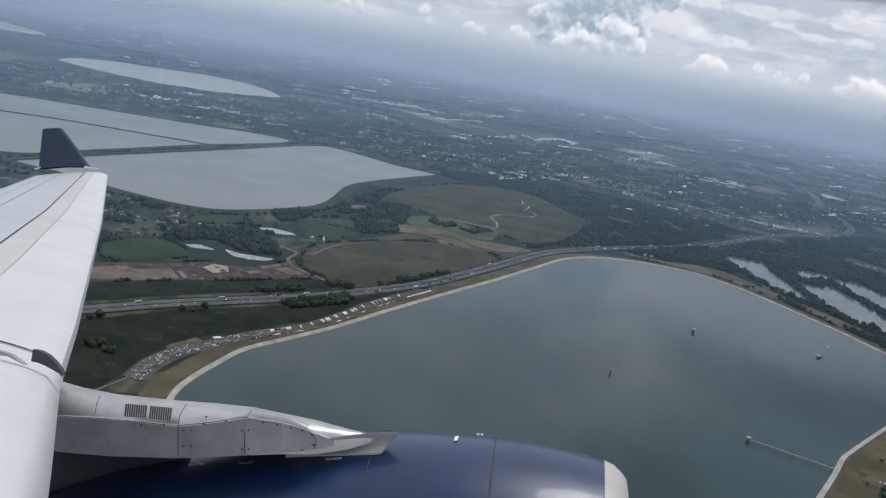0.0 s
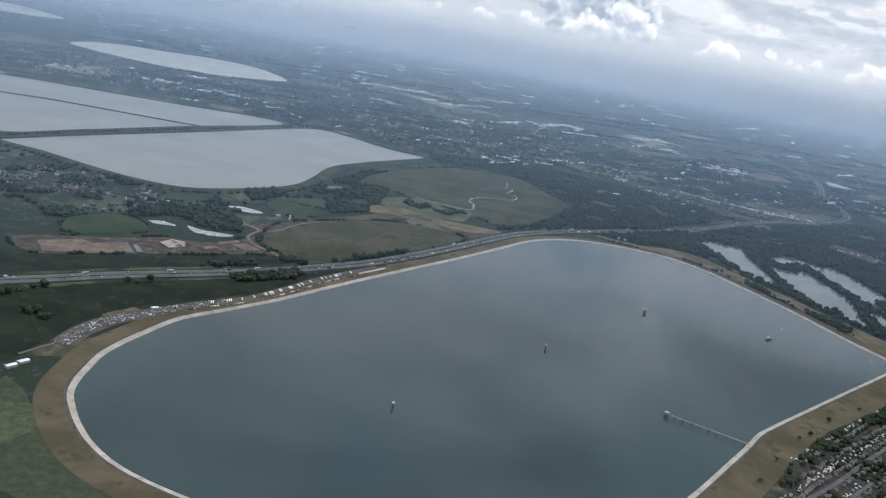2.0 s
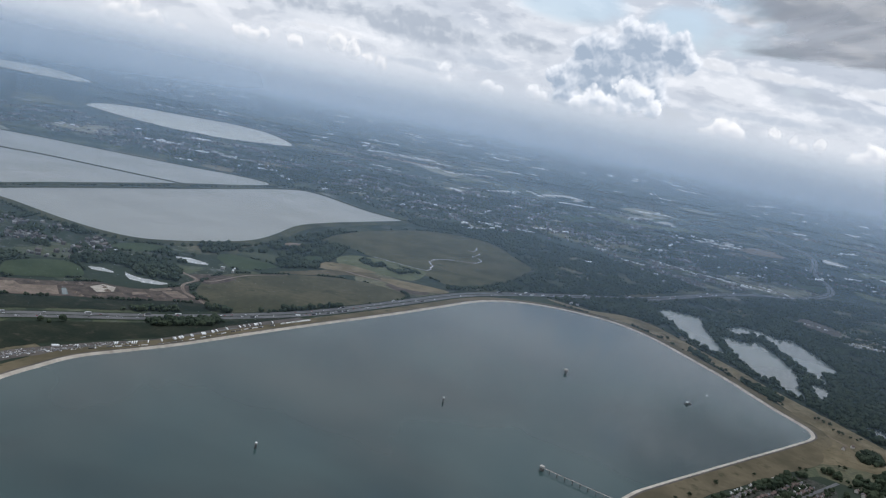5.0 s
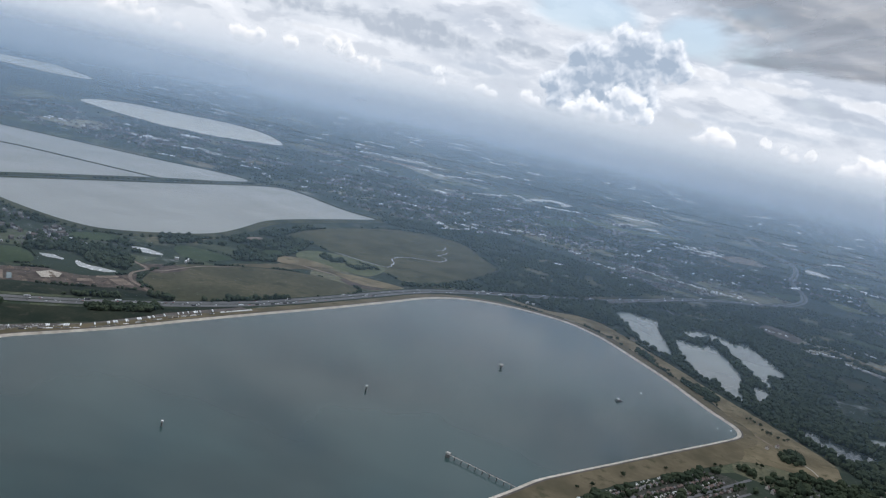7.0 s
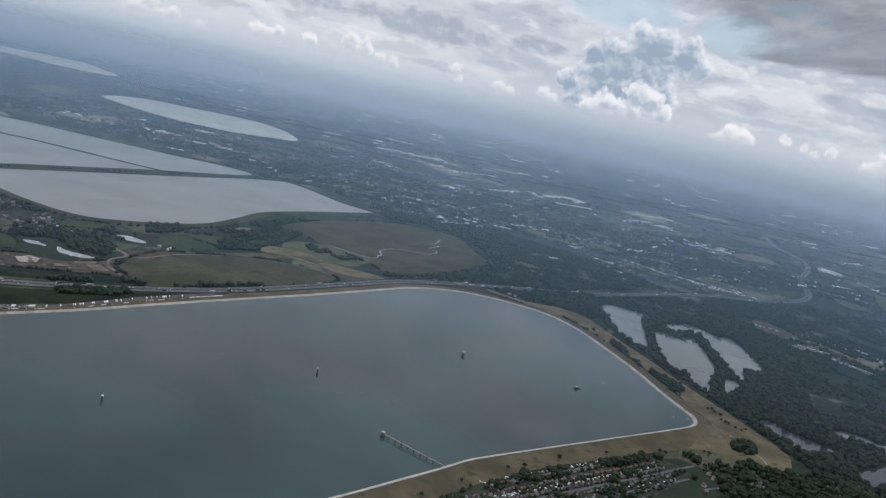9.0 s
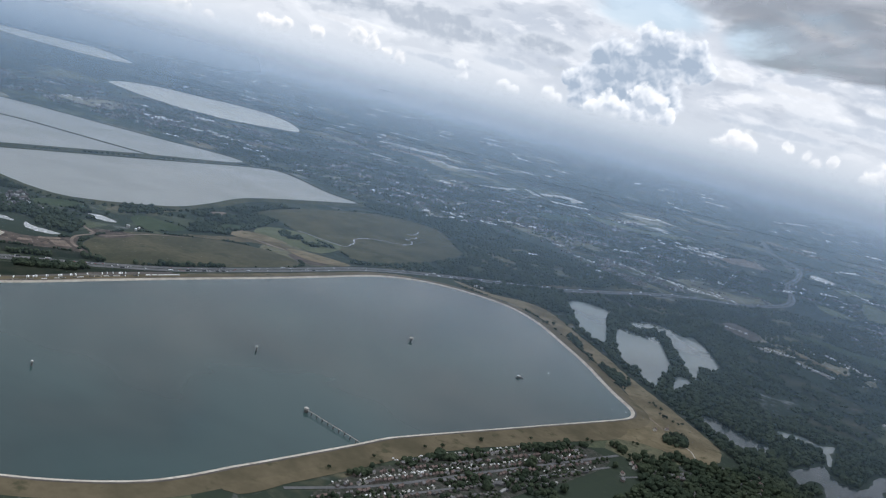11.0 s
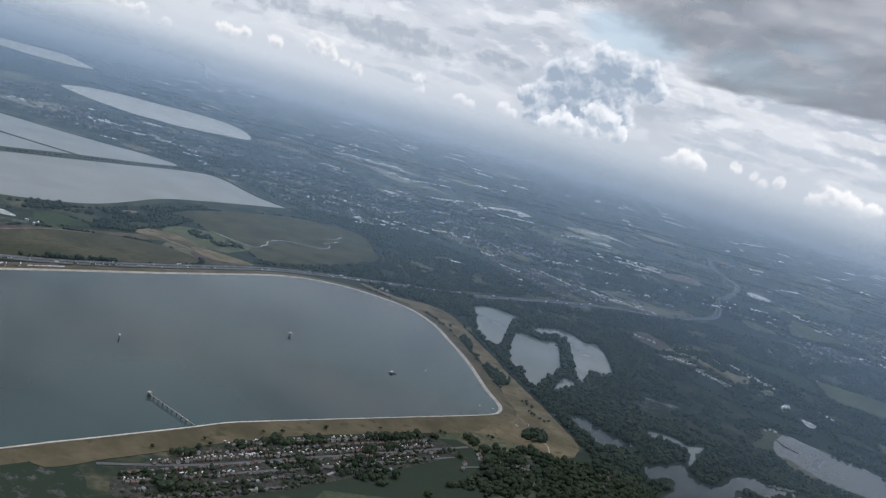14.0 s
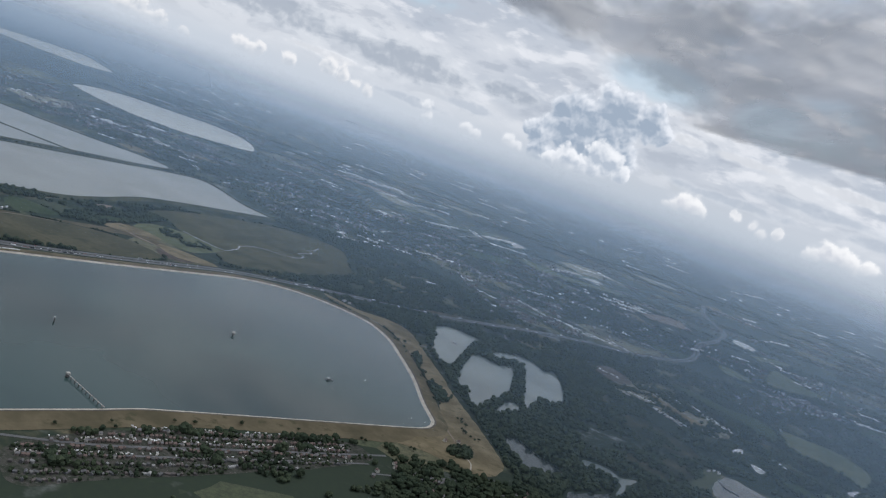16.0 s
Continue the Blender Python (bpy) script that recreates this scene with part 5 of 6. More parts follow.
rnd = random.Random(12)
for x, y, n_sheds, spread, turn in ((352, 1085, 6, 26, 30), (400, 1105, 8, 24, 30), (72, 815, 4, 16, 40), (95, 815, 4, 14, 50), (240, 746, 3, 8, 30), (180, 730, 2, 3, 20), (-230, 965, 5, 18, 10), (-295, 965, 4, 16, 20), (-400, 945, 5, 30, 10), (200, 1335, 3, 20, 30), (115, 1225, 3, 14, 40), (-124, 1504, 3, 25, 10), (160, 905, 4, 22, 35), (25, 890, 4, 25, 20), (586, 985, 3, 14, 60), (520, 935, 2, 10, 50), (-118, 430, 4, 12, 20), (-50, 444, 3, 4, 10), (152, 545, 3, 4, 30)):
    for k in range(n_sheds):
        big = rnd.uniform(0.6, 1.3) * (1.0 if y > 560 else 0.4)
        warehouse((x + rnd.uniform(-spread, spread), y + rnd.uniform(-spread, spread) * 0.8), 6.5 * big, 2.6 * big, 1.2, turn + rnd.choice((0, 0, 90)) + rnd.uniform(-5, 5), rnd.choice(("shed", "shed", "concrete")))


# ---- towns far off ----
def gable_box():
    v = np.array([(-0.7, -0.6, 0), (0.7, -0.6, 0), (0.7, 0.6, 0), (-0.7, 0.6, 0), (-0.7, -0.6, 0.8), (0.7, -0.6, 0.8), (0.7, 0.6, 0.8), (-0.7, 0.6, 0.8), (-0.7, 0, 1.25), (0.7, 0, 1.25)])
    f = np.array([(0, 1, 5), (0, 5, 4), (2, 3, 7), (2, 7, 6), (0, 4, 3), (3, 4, 7), (4, 8, 7), (1, 2, 5), (2, 6, 5), (5, 6, 9), (4, 5, 9), (4, 9, 8), (6, 7, 8), (6, 8, 9)])
    return [(v, f), (v * (1.6, 1, 1), f), (v * (1, 1, 0.8), f)]


towns = np.concatenate([
    grove([(20, 790), (130, 830), (260, 780), (420, 820), (470, 960), (300, 1120), (60, 1130), (-130, 980), (-90, 850)], 4.2, 31, 0.74),
    grove([(-560, 900), (-180, 850), (-130, 1000), (-220, 1120), (-520, 1120), (-640, 1000)], 4.6, 32, 0.7),
    grove([(430, 620), (560, 700), (700, 640), (760, 900), (560, 1000), (470, 860)], 4.2, 33, 0.74),
    grove([(471, 773), (572, 889), (590, 850), (502, 735), (469, 720)], 3.2, 34, 0.3),
    grove([(230, 700), (330, 760), (300, 830), (200, 780)], 3.6, 35, 0.6),
    grove([(-240, 430), (-120, 390), (-90, 440), (-150, 465), (-230, 480)], 3.0, 36, 0.66),
])
towns = towns[keep_off(towns)]
sizes = np.random.RandomState(6).uniform(0.9, 1.6, len(towns)) * np.where(towns[:, 1] > 1100, 1.7, 1.0)
stuff("town_houses", towns, sizes, gable_box(), "roofs", "crowded far houses with brown and grey roofs", "town")


# ---- rows of works and sheds among the woods ----
rnd = random.Random(14)
for a, b, count, big in SHED_ROWS:
    turn = math.degrees(math.atan2(b[1] - a[1], b[0] - a[0]))
    for k in range(count):
        t = (k + rnd.uniform(0, 0.8)) / count
        s = big * rnd.uniform(0.6, 1.3)
        warehouse((a[0] + (b[0] - a[0]) * t + rnd.uniform(-2, 2), a[1] + (b[1] - a[1]) * t + rnd.uniform(-2.5, 2.5)), 5.5 * s, 2.6 * s, 0.9, turn + rnd.choice((0, 0, 90)) + rnd.uniform(-6, 6), rnd.choice(("shed", "shed", "concrete", "slate")))

# jetty in the lake
jetty = thing("jetty", (412, 461, 0.1), 0, "dark timber jetty with a loading crane in the lake", "jetty")
for x0, y0, x1, y1, wide in ((-2, 9, 0, 0, 0.8), (0, 0, 3.5, -2.6, 0.9), (3.5, -2.6, 7.5, -5.2, 0.7), (2.6, -4.0, 4.6, -1.2, 0.6)):
    bm = bmesh.new()
    box(bm, (x0 + x1) / 2, (y0 + y1) / 2, 0.0, math.hypot(x1 - x0, y1 - y0), wide, 0.35, math.degrees(math.atan2(y1 - y0, x1 - x0)))
    part("deck", bm, "steel", jetty)
bm = bmesh.new()
tube(bm, (0, 0, 0.35), (0, 0, 2.2), 0.22, 0.15, 8)
tube(bm, (0, 0, 2.0), (2.2, -1.4, 2.7), 0.12, 0.08, 6)
part("crane", bm, "steel", jetty)


stuff("estate_houses", more_houses, np.random.RandomState(45).uniform(0.75, 0.95, len(more_houses)), gable_box(), "roofs", "more terraced houses with grey and brown roofs", "houses")

villages = clumps(170, 43, 900, 1700, 60.0, 5.5)
villages = villages[keep_off(villages)]
stuff("village_houses", villages, np.random.RandomState(44).uniform(1.3, 2.4, len(villages)), gable_box(), "roofs", "scattered far villages with grey and brown roofs", "town")

# ---- rows of pale sheds far off ----
rnd = random.Random(77)
sheds, sizes = [], []
for k in range(210):
    y = 860 + 1700 * rnd.random() ** 1.5
    x = rnd.uniform(-0.48, 0.62) * y + 130
    way, row = radians(rnd.choice((5, 15, 25, 40))), rnd.choice((2, 3, 4, 6, 9))
    big = rnd.uniform(0.6, 1.5) * (1.0 + (y - 800) / 1300)
    for m in range(row):
        for line in range(rnd.choice((1, 1, 2))):
            sheds.append((x + m * big * 2.6 * math.cos(way) + rnd.uniform(-1, 1), y + m * big * 2.6 * math.sin(way) + line * big * 4 + rnd.uniform(-2, 2)))
            sizes.append(big * rnd.uniform(0.7, 1.3))
# longer rows of works: from, to, how many rows deep, size
WORKS = [((340, 1118), (428, 1128), 4, 1.5), ((352, 1092), (424, 1098), 3, 1.2), ((66, 791), (92, 808), 2, 0.9), ((128, 961), (146, 950), 3, 1.1), ((119, 853), (138, 853), 2, 0.9), ((145, 908), (164, 889), 2, 1.1), ((194, 842), (203, 826), 3, 0.9), ((180, 733), (188, 739), 2, 0.7), ((84, 1182), (131, 1270), 2, 1.3), ((139, 1312), (160, 1256), 2, 1.4), ((76, 845), (103, 844), 3, 0.9), ((203, 1239), (240, 1257), 2, 1.2), ((12, 1348), (84, 1437), 2, 1.6), ((318, 1343), (376, 1370), 2, 1.4), ((218, 794), (242, 785), 2, 0.8), ((115, 1093), (142, 1094), 2, 1.1), ((-4, 861), (24, 859), 2, 0.9), ((28, 1128), (50, 1100), 2, 1.1), ((256, 826), (298, 790), 2, 0.9), ((222, 731), (242, 733), 2, 0.8), ((298, 798), (362, 778), 2, 0.8), ((532, 1080), (586, 1078), 2, 1.2), ((358, 610), (386, 604), 2, 0.5), ((393, 652), (442, 604), 2, 0.5), ((376, 591), (406, 571), 2, 0.5), ((-330, 975), (-285, 985), 3, 1.3), ((-250, 990), (-215, 960), 2, 1.2), ((-130, 1500), (-20, 1530), 2, 1.7), ((-148, 900), (-120, 870), 2, 0.9)]
for (x0, y0), (x1, y1), deep, big in WORKS:
    long = math.hypot(x1 - x0, y1 - y0)
    for m in range(int(long / (1.7 * big))):
        t = (m + rnd.random()) * 1.7 * big / long
        for line in range(deep):
            if rnd.random() < 0.72:
                sheds.append((x0 + (x1 - x0) * t - (y1 - y0) / long * line * big * 4, y0 + (y1 - y0) * t + line * big * 4.5 + rnd.uniform(-1, 1)))
                sizes.append(big * rnd.uniform(0.6, 1.15))
sheds, sizes = np.array(sheds), np.array(sizes)
ok = keep_off(sheds, False)
stuff("far_sheds", sheds[ok], sizes[ok], [(v * (1.3, 1, 0.7), f) for v, f in gable_box()], "sheds", "rows of pale industrial sheds far off in haze", "warehouse", 0.8)


# ---- vehicles ----
def car(mat, label):
    top = thing("car", (0, 0, -60), 0, label, "car", "cars on the motorway")
    bm = bmesh.new()
    box(bm, 0, 0, 0.05, 0.78, 0.32, 0.12)
    box(bm, -0.03, 0, 0.17, 0.42, 0.29, 0.10, 0, 0.8)
    part("body", bm, mat, top)
    bm = bmesh.new()
    box(bm, -0.03, 0, 0.185, 0.44, 0.295, 0.06, 0, 0.86)
    part("windows", bm, "glass", top)
    for x in (-0.25, 0.25):
        bm = bmesh.new()
        tube(bm, (x, -0.165, 0.06), (x, 0.165, 0.06), 0.06, 0.06, 8)
        part("axle", bm, "rubber", top)
    return top


def lorry(mat, label):
    top = thing("lorry", (0, 0, -60), 0, label, "lorry", "lorries in the yard and on the road")
    bm = bmesh.new()
    box(bm, -0.35, 0, 0.22, 2.2, 0.45, 0.5)
    bmesh.ops.bevel(bm, geom=bm.edges[:], offset=0.02, segments=1, affect="EDGES")
    part("trailer", bm, mat, top)
    bm = bmesh.new()
    box(bm, 1.0, 0, 0.12, 0.38, 0.42, 0.5, 0, 0.94)
    part("cab", bm, "white", top)
    bm = bmesh.new()
    box(bm, 1.19, 0, 0.36, 0.03, 0.36, 0.18)
    part("windscreen", bm, "glass", top)
    bm = bmesh.new()
    box(bm, -0.1, 0, 0.12, 2.4, 0.3, 0.1)
    part("chassis", bm, "steel", top)
    for x in (-1.1, -0.85, 0.55, 1.0):
        bm = bmesh.new()
        tube(bm, (x, -0.21, 0.09), (x, 0.21, 0.09), 0.09, 0.09, 8)
        part("axle", bm, "rubber", top)
    return top


M["car_silver"] = solid("silver_paint", (0.5, 0.51, 0.53), 0.3, 0.3, 0.05)
M["car_dark"] = solid("dark_paint", (0.05, 0.055, 0.065), 0.3, 0.2, 0.05)
M["car_red"] = solid("red_paint", (0.28, 0.04, 0.035), 0.3, 0.1, 0.05)
CARS = [car("white", "white car"), car("car_silver", "silver-grey car"), car("car_dark", "dark car"), car("car_red", "red car")]
for c, word in zip(CARS, ("white", "silver-grey", "dark", "red")):
    tagged(c, word + " family car in motorway traffic")
LORRIES = [lorry("white", "white articulated lorry with a box trailer"), lorry("car_silver", "grey articulated lorry with a box trailer"), lorry("car_dark", "dark articulated lorry with a box trailer")]
rnd = random.Random(21)
near_road = M25[(M25[:, 1] > 270) & (M25[:, 1] < 800)]
heading = np.gradient(near_road, axis=0)
left = sides(near_road, False)
for k in range(300):
    j = int(len(near_road) * rnd.random() ** 1.1)
    lane = rnd.choice((0.85, 1.5, 2.15, 2.8))
    side = rnd.choice((-1, 1))
    q = near_road[j] + left[j] * side * lane + heading[j] * rnd.uniform(-0.5, 0.5)
    a = math.degrees(math.atan2(heading[j][1], heading[j][0])) + (180 if side > 0 else 0)
    if lane > 2.5 and rnd.random() < 0.6:
        copy_thing(LORRIES[rnd.choice((0, 0, 1, 2))], pose(q[0], q[1], 0.14, 0, 0, a))
    else:
        copy_thing(CARS[rnd.choice((0, 0, 1, 1, 2, 3))], pose(q[0], q[1], 0.14, 0, 0, a))
yard_ahead, yard_left = np.gradient(YARD, axis=0), sides(YARD, False)
crowd = []
for j in range(len(YARD)):
    share = j / len(YARD)
    a = math.degrees(math.atan2(yard_ahead[j][1], yard_ahead[j][0]))
    if share > 0.28 and share < 0.86:
        if rnd.random() < 0.7:
            q = YARD[j] + yard_left[j] * -0.2
            copy_thing(LORRIES[rnd.choice((0, 1, 2, 2))], pose(q[0], q[1], 0.1, 0, 0, a))
        if rnd.random() < 0.55:
            for m in range(rnd.choice((1, 1, 2, 3))):
                q = YARD[j] + yard_left[j] * 3.9 + yard_ahead[j] * 0.25 * m
                copy_thing(LORRIES[rnd.choice((0, 0, 0, 1))], pose(q[0], q[1], 0.1, 0, 0, a + 62))
    if share < 0.42:
        for m in range(2):
            q = YARD[j] + yard_left[j] * rnd.uniform(0.2, 1.2) + yard_ahead[j] * rnd.uniform(-0.5, 0.5)
            copy_thing(CARS[rnd.choice((0, 0, 0, 1, 2))], pose(q[0], q[1], 0.14, 0, 0, a))
        crowd += [YARD[j] + yard_left[j] * rnd.uniform(1.5, 6.2) + yard_ahead[j] * rnd.uniform(-0.5, 0.5) for m in range(18)]
    if share > 0.86:
        q = YARD[j] + yard_left[j] * 0.6
        copy_thing(LORRIES[0], pose(q[0], q[1], 0.1, 0, 0, a))
for c in (*CARS, *LORRIES):
    for o in (*c.children_recursive, c):
        bpy.data.objects.remove(o)
van = gable_box()[0]
M["vans"] = islands("parked_vehicle_paint", [(0.72, 0.73, 0.74), (0.30, 0.31, 0.33), (0.06, 0.065, 0.07), (0.5, 0.5, 0.5), (0.12, 0.13, 0.16), (0.4, 0.41, 0.43), (0.10, 0.06, 0.055)], 0.4)
stuff("parked_vehicles", crowd, np.random.RandomState(9).uniform(0.34, 0.68, len(crowd)), [(van[0] * (0.62, 0.3, 0.22) + (0, 0, 0.13), van[1]), (van[0] * (1.1, 0.36, 0.36) + (0, 0, 0.13), van[1])], "vans", "crowded parked vans, cars and trailers in the yard", "vehicles")
warehouse((-78, 221), 3.2, 1.6, 0.7, 60, "shed")
warehouse((-79.5, 217), 3.2, 1.6, 0.7, 60, "shed")
warehouse((-61, 280), 2.6, 1.5, 0.7, 40, "shed")


# ---- the airliner's wing and engine, as they hang in the air at the start of the flight ----
M["wing"] = solid("wing_grey_paint", (0.47, 0.485, 0.505), 0.45, 0.0, 0.04, 1.2)
M["slat"] = solid("slat_white_paint", (0.58, 0.585, 0.59), 0.45, 0.0, 0.04, 1.2)
M["spoiler"] = solid("warm_grey_paint", (0.51, 0.50, 0.485), 0.5, 0.0, 0.04, 1.5)
M["pylon"] = solid("bare_aluminium", (0.50, 0.49, 0.48), 0.42, 0.85, 0.16, 0.4)
M["pylon_lower"] = solid("grey_composite", (0.36, 0.362, 0.368), 0.45, 0.55, 0.14, 0.35)
M["navy"] = solid("navy_gloss_paint", (0.008, 0.023, 0.075), 0.33, 0.0, 0.15, 0.9, 0.15)
M["winglet"] = solid("navy_winglet_paint", (0.005, 0.019, 0.048), 0.45, 0.0, 0.1, 0.9)
M["lip"] = solid("polished_inlet_lip", (0.46, 0.43, 0.40), 0.6, 0.2, 0.06, 0.5)
# under-wing shade put into a dark grey colour
M["shade_panel"] = solid("grey_shade_panel", (0.075, 0.08, 0.095), 0.5, 0.0, 0.2, 0.8)
M["seam"] = solid("dark_seam", (0.05, 0.052, 0.058), 0.7, 0.0, 0.1, 0.5)
M["letter"] = solid("white_lettering", (0.75, 0.76, 0.78), 0.5, 0.0, 0.0, 0.5)

first = look(*PATH[0][1:])
plane = thing("airliner_wing", (0, 0, 0), 0, "white airliner wing with navy winglet and navy engine", "airliner wing")
plane.matrix_basis = first @ Matrix.Scale(SCALE, 4)
FOCAL = 784 / math.tan(radians(27.3))


def spot(x, y, d):
    """A place in the cabin window's view: across, down, and metres away."""
    return Vector(((x - 784) / FOCAL * d, (441 - y) / FOCAL * d, -d))


AHEAD = Vector((0.984, -0.03, 0.175)).normalized()      # the way the aircraft points
UP = Vector((0.02, 0.99, 0.10)).normalized()
# leading edge and chord, from the tip inwards
STATIONS = [(spot(191, 313, 27), 2.5), (spot(181, 395, 17.6), 4.2), (spot(158, 498, 12.2), 5.6), (spot(136, 592, 9.4), 6.5), (spot(113, 668, 7.7), 7.2)]
INNER = [(spot(112, 671, 7.66), 7.27), (spot(106, 694, 7.45), 7.4), (spot(99, 760, 6.1), 8.5), (spot(92, 830, 5.2), 9.3), (spot(83, 900, 4.5), 9.9), (spot(66, 1080, 3.3), 11.0)]


def skin(u, c, side):
    y = 0.55 * (0.2969 * math.sqrt(u) - 0.126 * u - 0.3516 * u * u + 0.2843 * u ** 3 - 0.1015 * u ** 4)
    return y * c * (1.0 if side > 0 else -0.65)


def loft(stations, u0, u1, lift=0.0, under=False, steps=10):
    """A strip of the wing between two shares of its chord, closed below where 'under'."""
    bm = bmesh.new()
    us = [u0 + (u1 - u0) * (k / steps) ** 1.5 for k in range(steps + 1)]
    rows = []
    fine = []
    for (p, c), (q, e) in zip(stations, stations[1:]):
        for k in range(6):
            fine.append((p.lerp(q, k / 6), c + (e - c) * k / 6))
    fine.append(stations[-1])
    for p, c in fine:
        ring = [p - AHEAD * c * u + UP * (skin(u, c, 1) + lift) for u in us]
        if under:
            ring += [p - AHEAD * c * u + UP * skin(u, c, -1) for u in us[::-1][:-1]]
        rows.append([bm.verts.new(v) for v in ring])
    for r, s in zip(rows, rows[1:]):
        for k in range(len(r) - (0 if under else 1)):
            j = (k + 1) % len(r)
            bm.faces.new((r[k], r[j], s[j], s[k]))
    if under:
        bm.faces.new(rows[0])
        bm.faces.new(rows[-1][::-1])
    bmesh.ops.recalc_face_normals(bm, faces=bm.faces[:])
    for f in bm.faces:
        f.smooth = True
    return bm


outer_wing = part("outer_wing", loft(STATIONS, 0.0, 1.0, 0.0, True, 16), "wing", plane)
inner_wing = part("inner_wing", loft(INNER, 0.0, 1.0, 0.0, True, 16), "slat", plane)
part("slat", loft(STATIONS, 0.004, 0.19, 0.012), "slat", outer_wing, "white leading-edge slat")
part("fixed_panel", loft(STATIONS, 0.195, 0.295, 0.008), "spoiler", outer_wing, "warm grey panel behind the slat")
part("seam", loft(STATIONS, 0.297, 0.305, 0.012, False, 2), "seam", outer_wing)
part("aileron_seam", loft(STATIONS[:3], 0.62, 0.625, 0.008, False, 2), "seam", outer_wing)
part("flap_seam", loft(STATIONS[:3], 0.80, 0.804, 0.008, False, 2), "seam", outer_wing)
for share in (0.35, 0.72):
    p, c = STATIONS[1][0].lerp(STATIONS[2][0], share * 0.9), 5.0
    if share > 0.5:
        p = STATIONS[2][0].lerp(STATIONS[3][0], 0.15)
    bm = bmesh.new()
    us = [0.004 + 0.186 * k / 8 for k in range(9)]
    a = [bm.verts.new(p - AHEAD * c * u + UP * (skin(u, c, 1) + 0.022)) for u in us]
    b = [bm.verts.new(v.co + (STATIONS[0][0] - STATIONS[-1][0]).normalized() * 0.02) for v in a]
    for k in range(8):
        bm.faces.new((a[k], a[k + 1], b[k + 1], b[k]))
    part("slat_joint", bm, "pylon_lower", outer_wing)

# dark open end of the slat beside the pylon
bm = bmesh.new()
arc_top = [spot(x, y, 7.35) for x, y in ((58, 619), (72, 622), (86, 630), (98, 642), (107, 654), (111, 664))]
arc_low = [spot(x, y, 7.35) for x, y in ((55, 640), (66, 642), (80, 648), (93, 655), (103, 661), (110, 666))]
v = [bm.verts.new(q) for q in arc_top] + [bm.verts.new(q) for q in arc_low[::-1]]
bm.faces.new(v)
w = bmesh.ops.extrude_face_region(bm, geom=bm.faces[:])
bmesh.ops.translate(bm, verts=[g for g in w["geom"] if isinstance(g, bmesh.types.BMVert)], vec=(0, 0, -0.06))
bmesh.ops.recalc_face_normals(bm, faces=bm.faces[:])
part("slat_end", bm, "seam", outer_wing, "dark hollow end of the slat")
# gap at the inner slat with its soft shading, drawn as a thin grey strip
bm = bmesh.new()
v = [bm.verts.new(spot(x, y, 7.3)) for x, y in ((-60, 619), (0, 622), (18, 628), (32, 637), (44, 647), (30, 640), (14, 631), (-60, 622))]
bm.faces.new(v)
w = bmesh.ops.extrude_face_region(bm, geom=bm.faces[:])
bmesh.ops.translate(bm, verts=[g for g in w["geom"] if isinstance(g, bmesh.types.BMVert)], vec=(0, 0, -0.06))
bmesh.ops.recalc_face_normals(bm, faces=bm.faces[:])
part("slat_gap", bm, "pylon_lower", inner_wing, "grey strip for the gap and soft shading behind the inner slat")

# winglet
bm = bmesh.new()
face = [spot(74, 228, 27.9), spot(105, 226, 27.9), spot(128, 256, 27.6), spot(156, 297, 27.1), spot(112, 296, 27.2), spot(67, 300, 27.3)]
a = [bm.verts.new(q) for q in face]
b = [bm.verts.new(q + Vector((0.05, 0, -0.16))) for q in face]
bm.faces.new(a)
bm.faces.new(b[::-1])
for k in range(6):
    bm.faces.new((a[k], b[k], b[(k + 1) % 6], a[(k + 1) % 6]))
bmesh.ops.recalc_face_normals(bm, faces=bm.faces[:])
bmesh.ops.bevel(bm, geom=bm.edges[:], offset=0.03, segments=2, affect="EDGES")
winglet = part("winglet", bm, "winglet", plane, "navy blue upturned winglet")
# two white stubs stand in for spots where light hits the winglet
for x, y in ((84, 251), (105, 264)):
    bm = bmesh.new()
    tube(bm, spot(x, y, 27.75), spot(x + 1.5, y - 2.5, 27.75), 0.022, 0.022, 6)
    part("position_light", bm, "letter", winglet, "small white stub for a light hit on the winglet")
bm = bmesh.new()
tube(bm, spot(62, 300, 27.2), spot(72, 297, 27.2), 0.035, 0.02, 8)
tube(bm, spot(150, 297, 27.0), spot(176, 300, 27.0), 0.045, 0.02, 8)
part("tip_fairing", bm, "slat", plane)


# engine pylon
def ridge(stations, depth, mat, name, parent, half=0.30):
    """A long fairing: stations are (x, top, bottom) in the window's view."""
    bm = bmesh.new()
    rows = []
    for x, top, low, d, wide in stations:
        ring = []
        for k in range(25):
            a = math.pi * k / 24
            s = math.copysign(abs(math.cos(a)) ** 0.7, math.cos(a))
            h = abs(math.sin(a)) ** 0.75
            p = spot(x, low + (top - low) * h, d)
            ring.append(bm.verts.new(p + Vector((0.02 * s, 0, wide * s))))
        rows.append(ring)
    for r, s in zip(rows, rows[1:]):
        for k in range(24):
            bm.faces.new((r[k], r[k + 1], s[k + 1], s[k]))
    bm.faces.new(rows[0])
    bm.faces.new(rows[-1][::-1])
    bmesh.ops.recalc_face_normals(bm, faces=bm.faces[:])
    for f in bm.faces:
        f.smooth = True
    return part(name, bm, mat, parent)


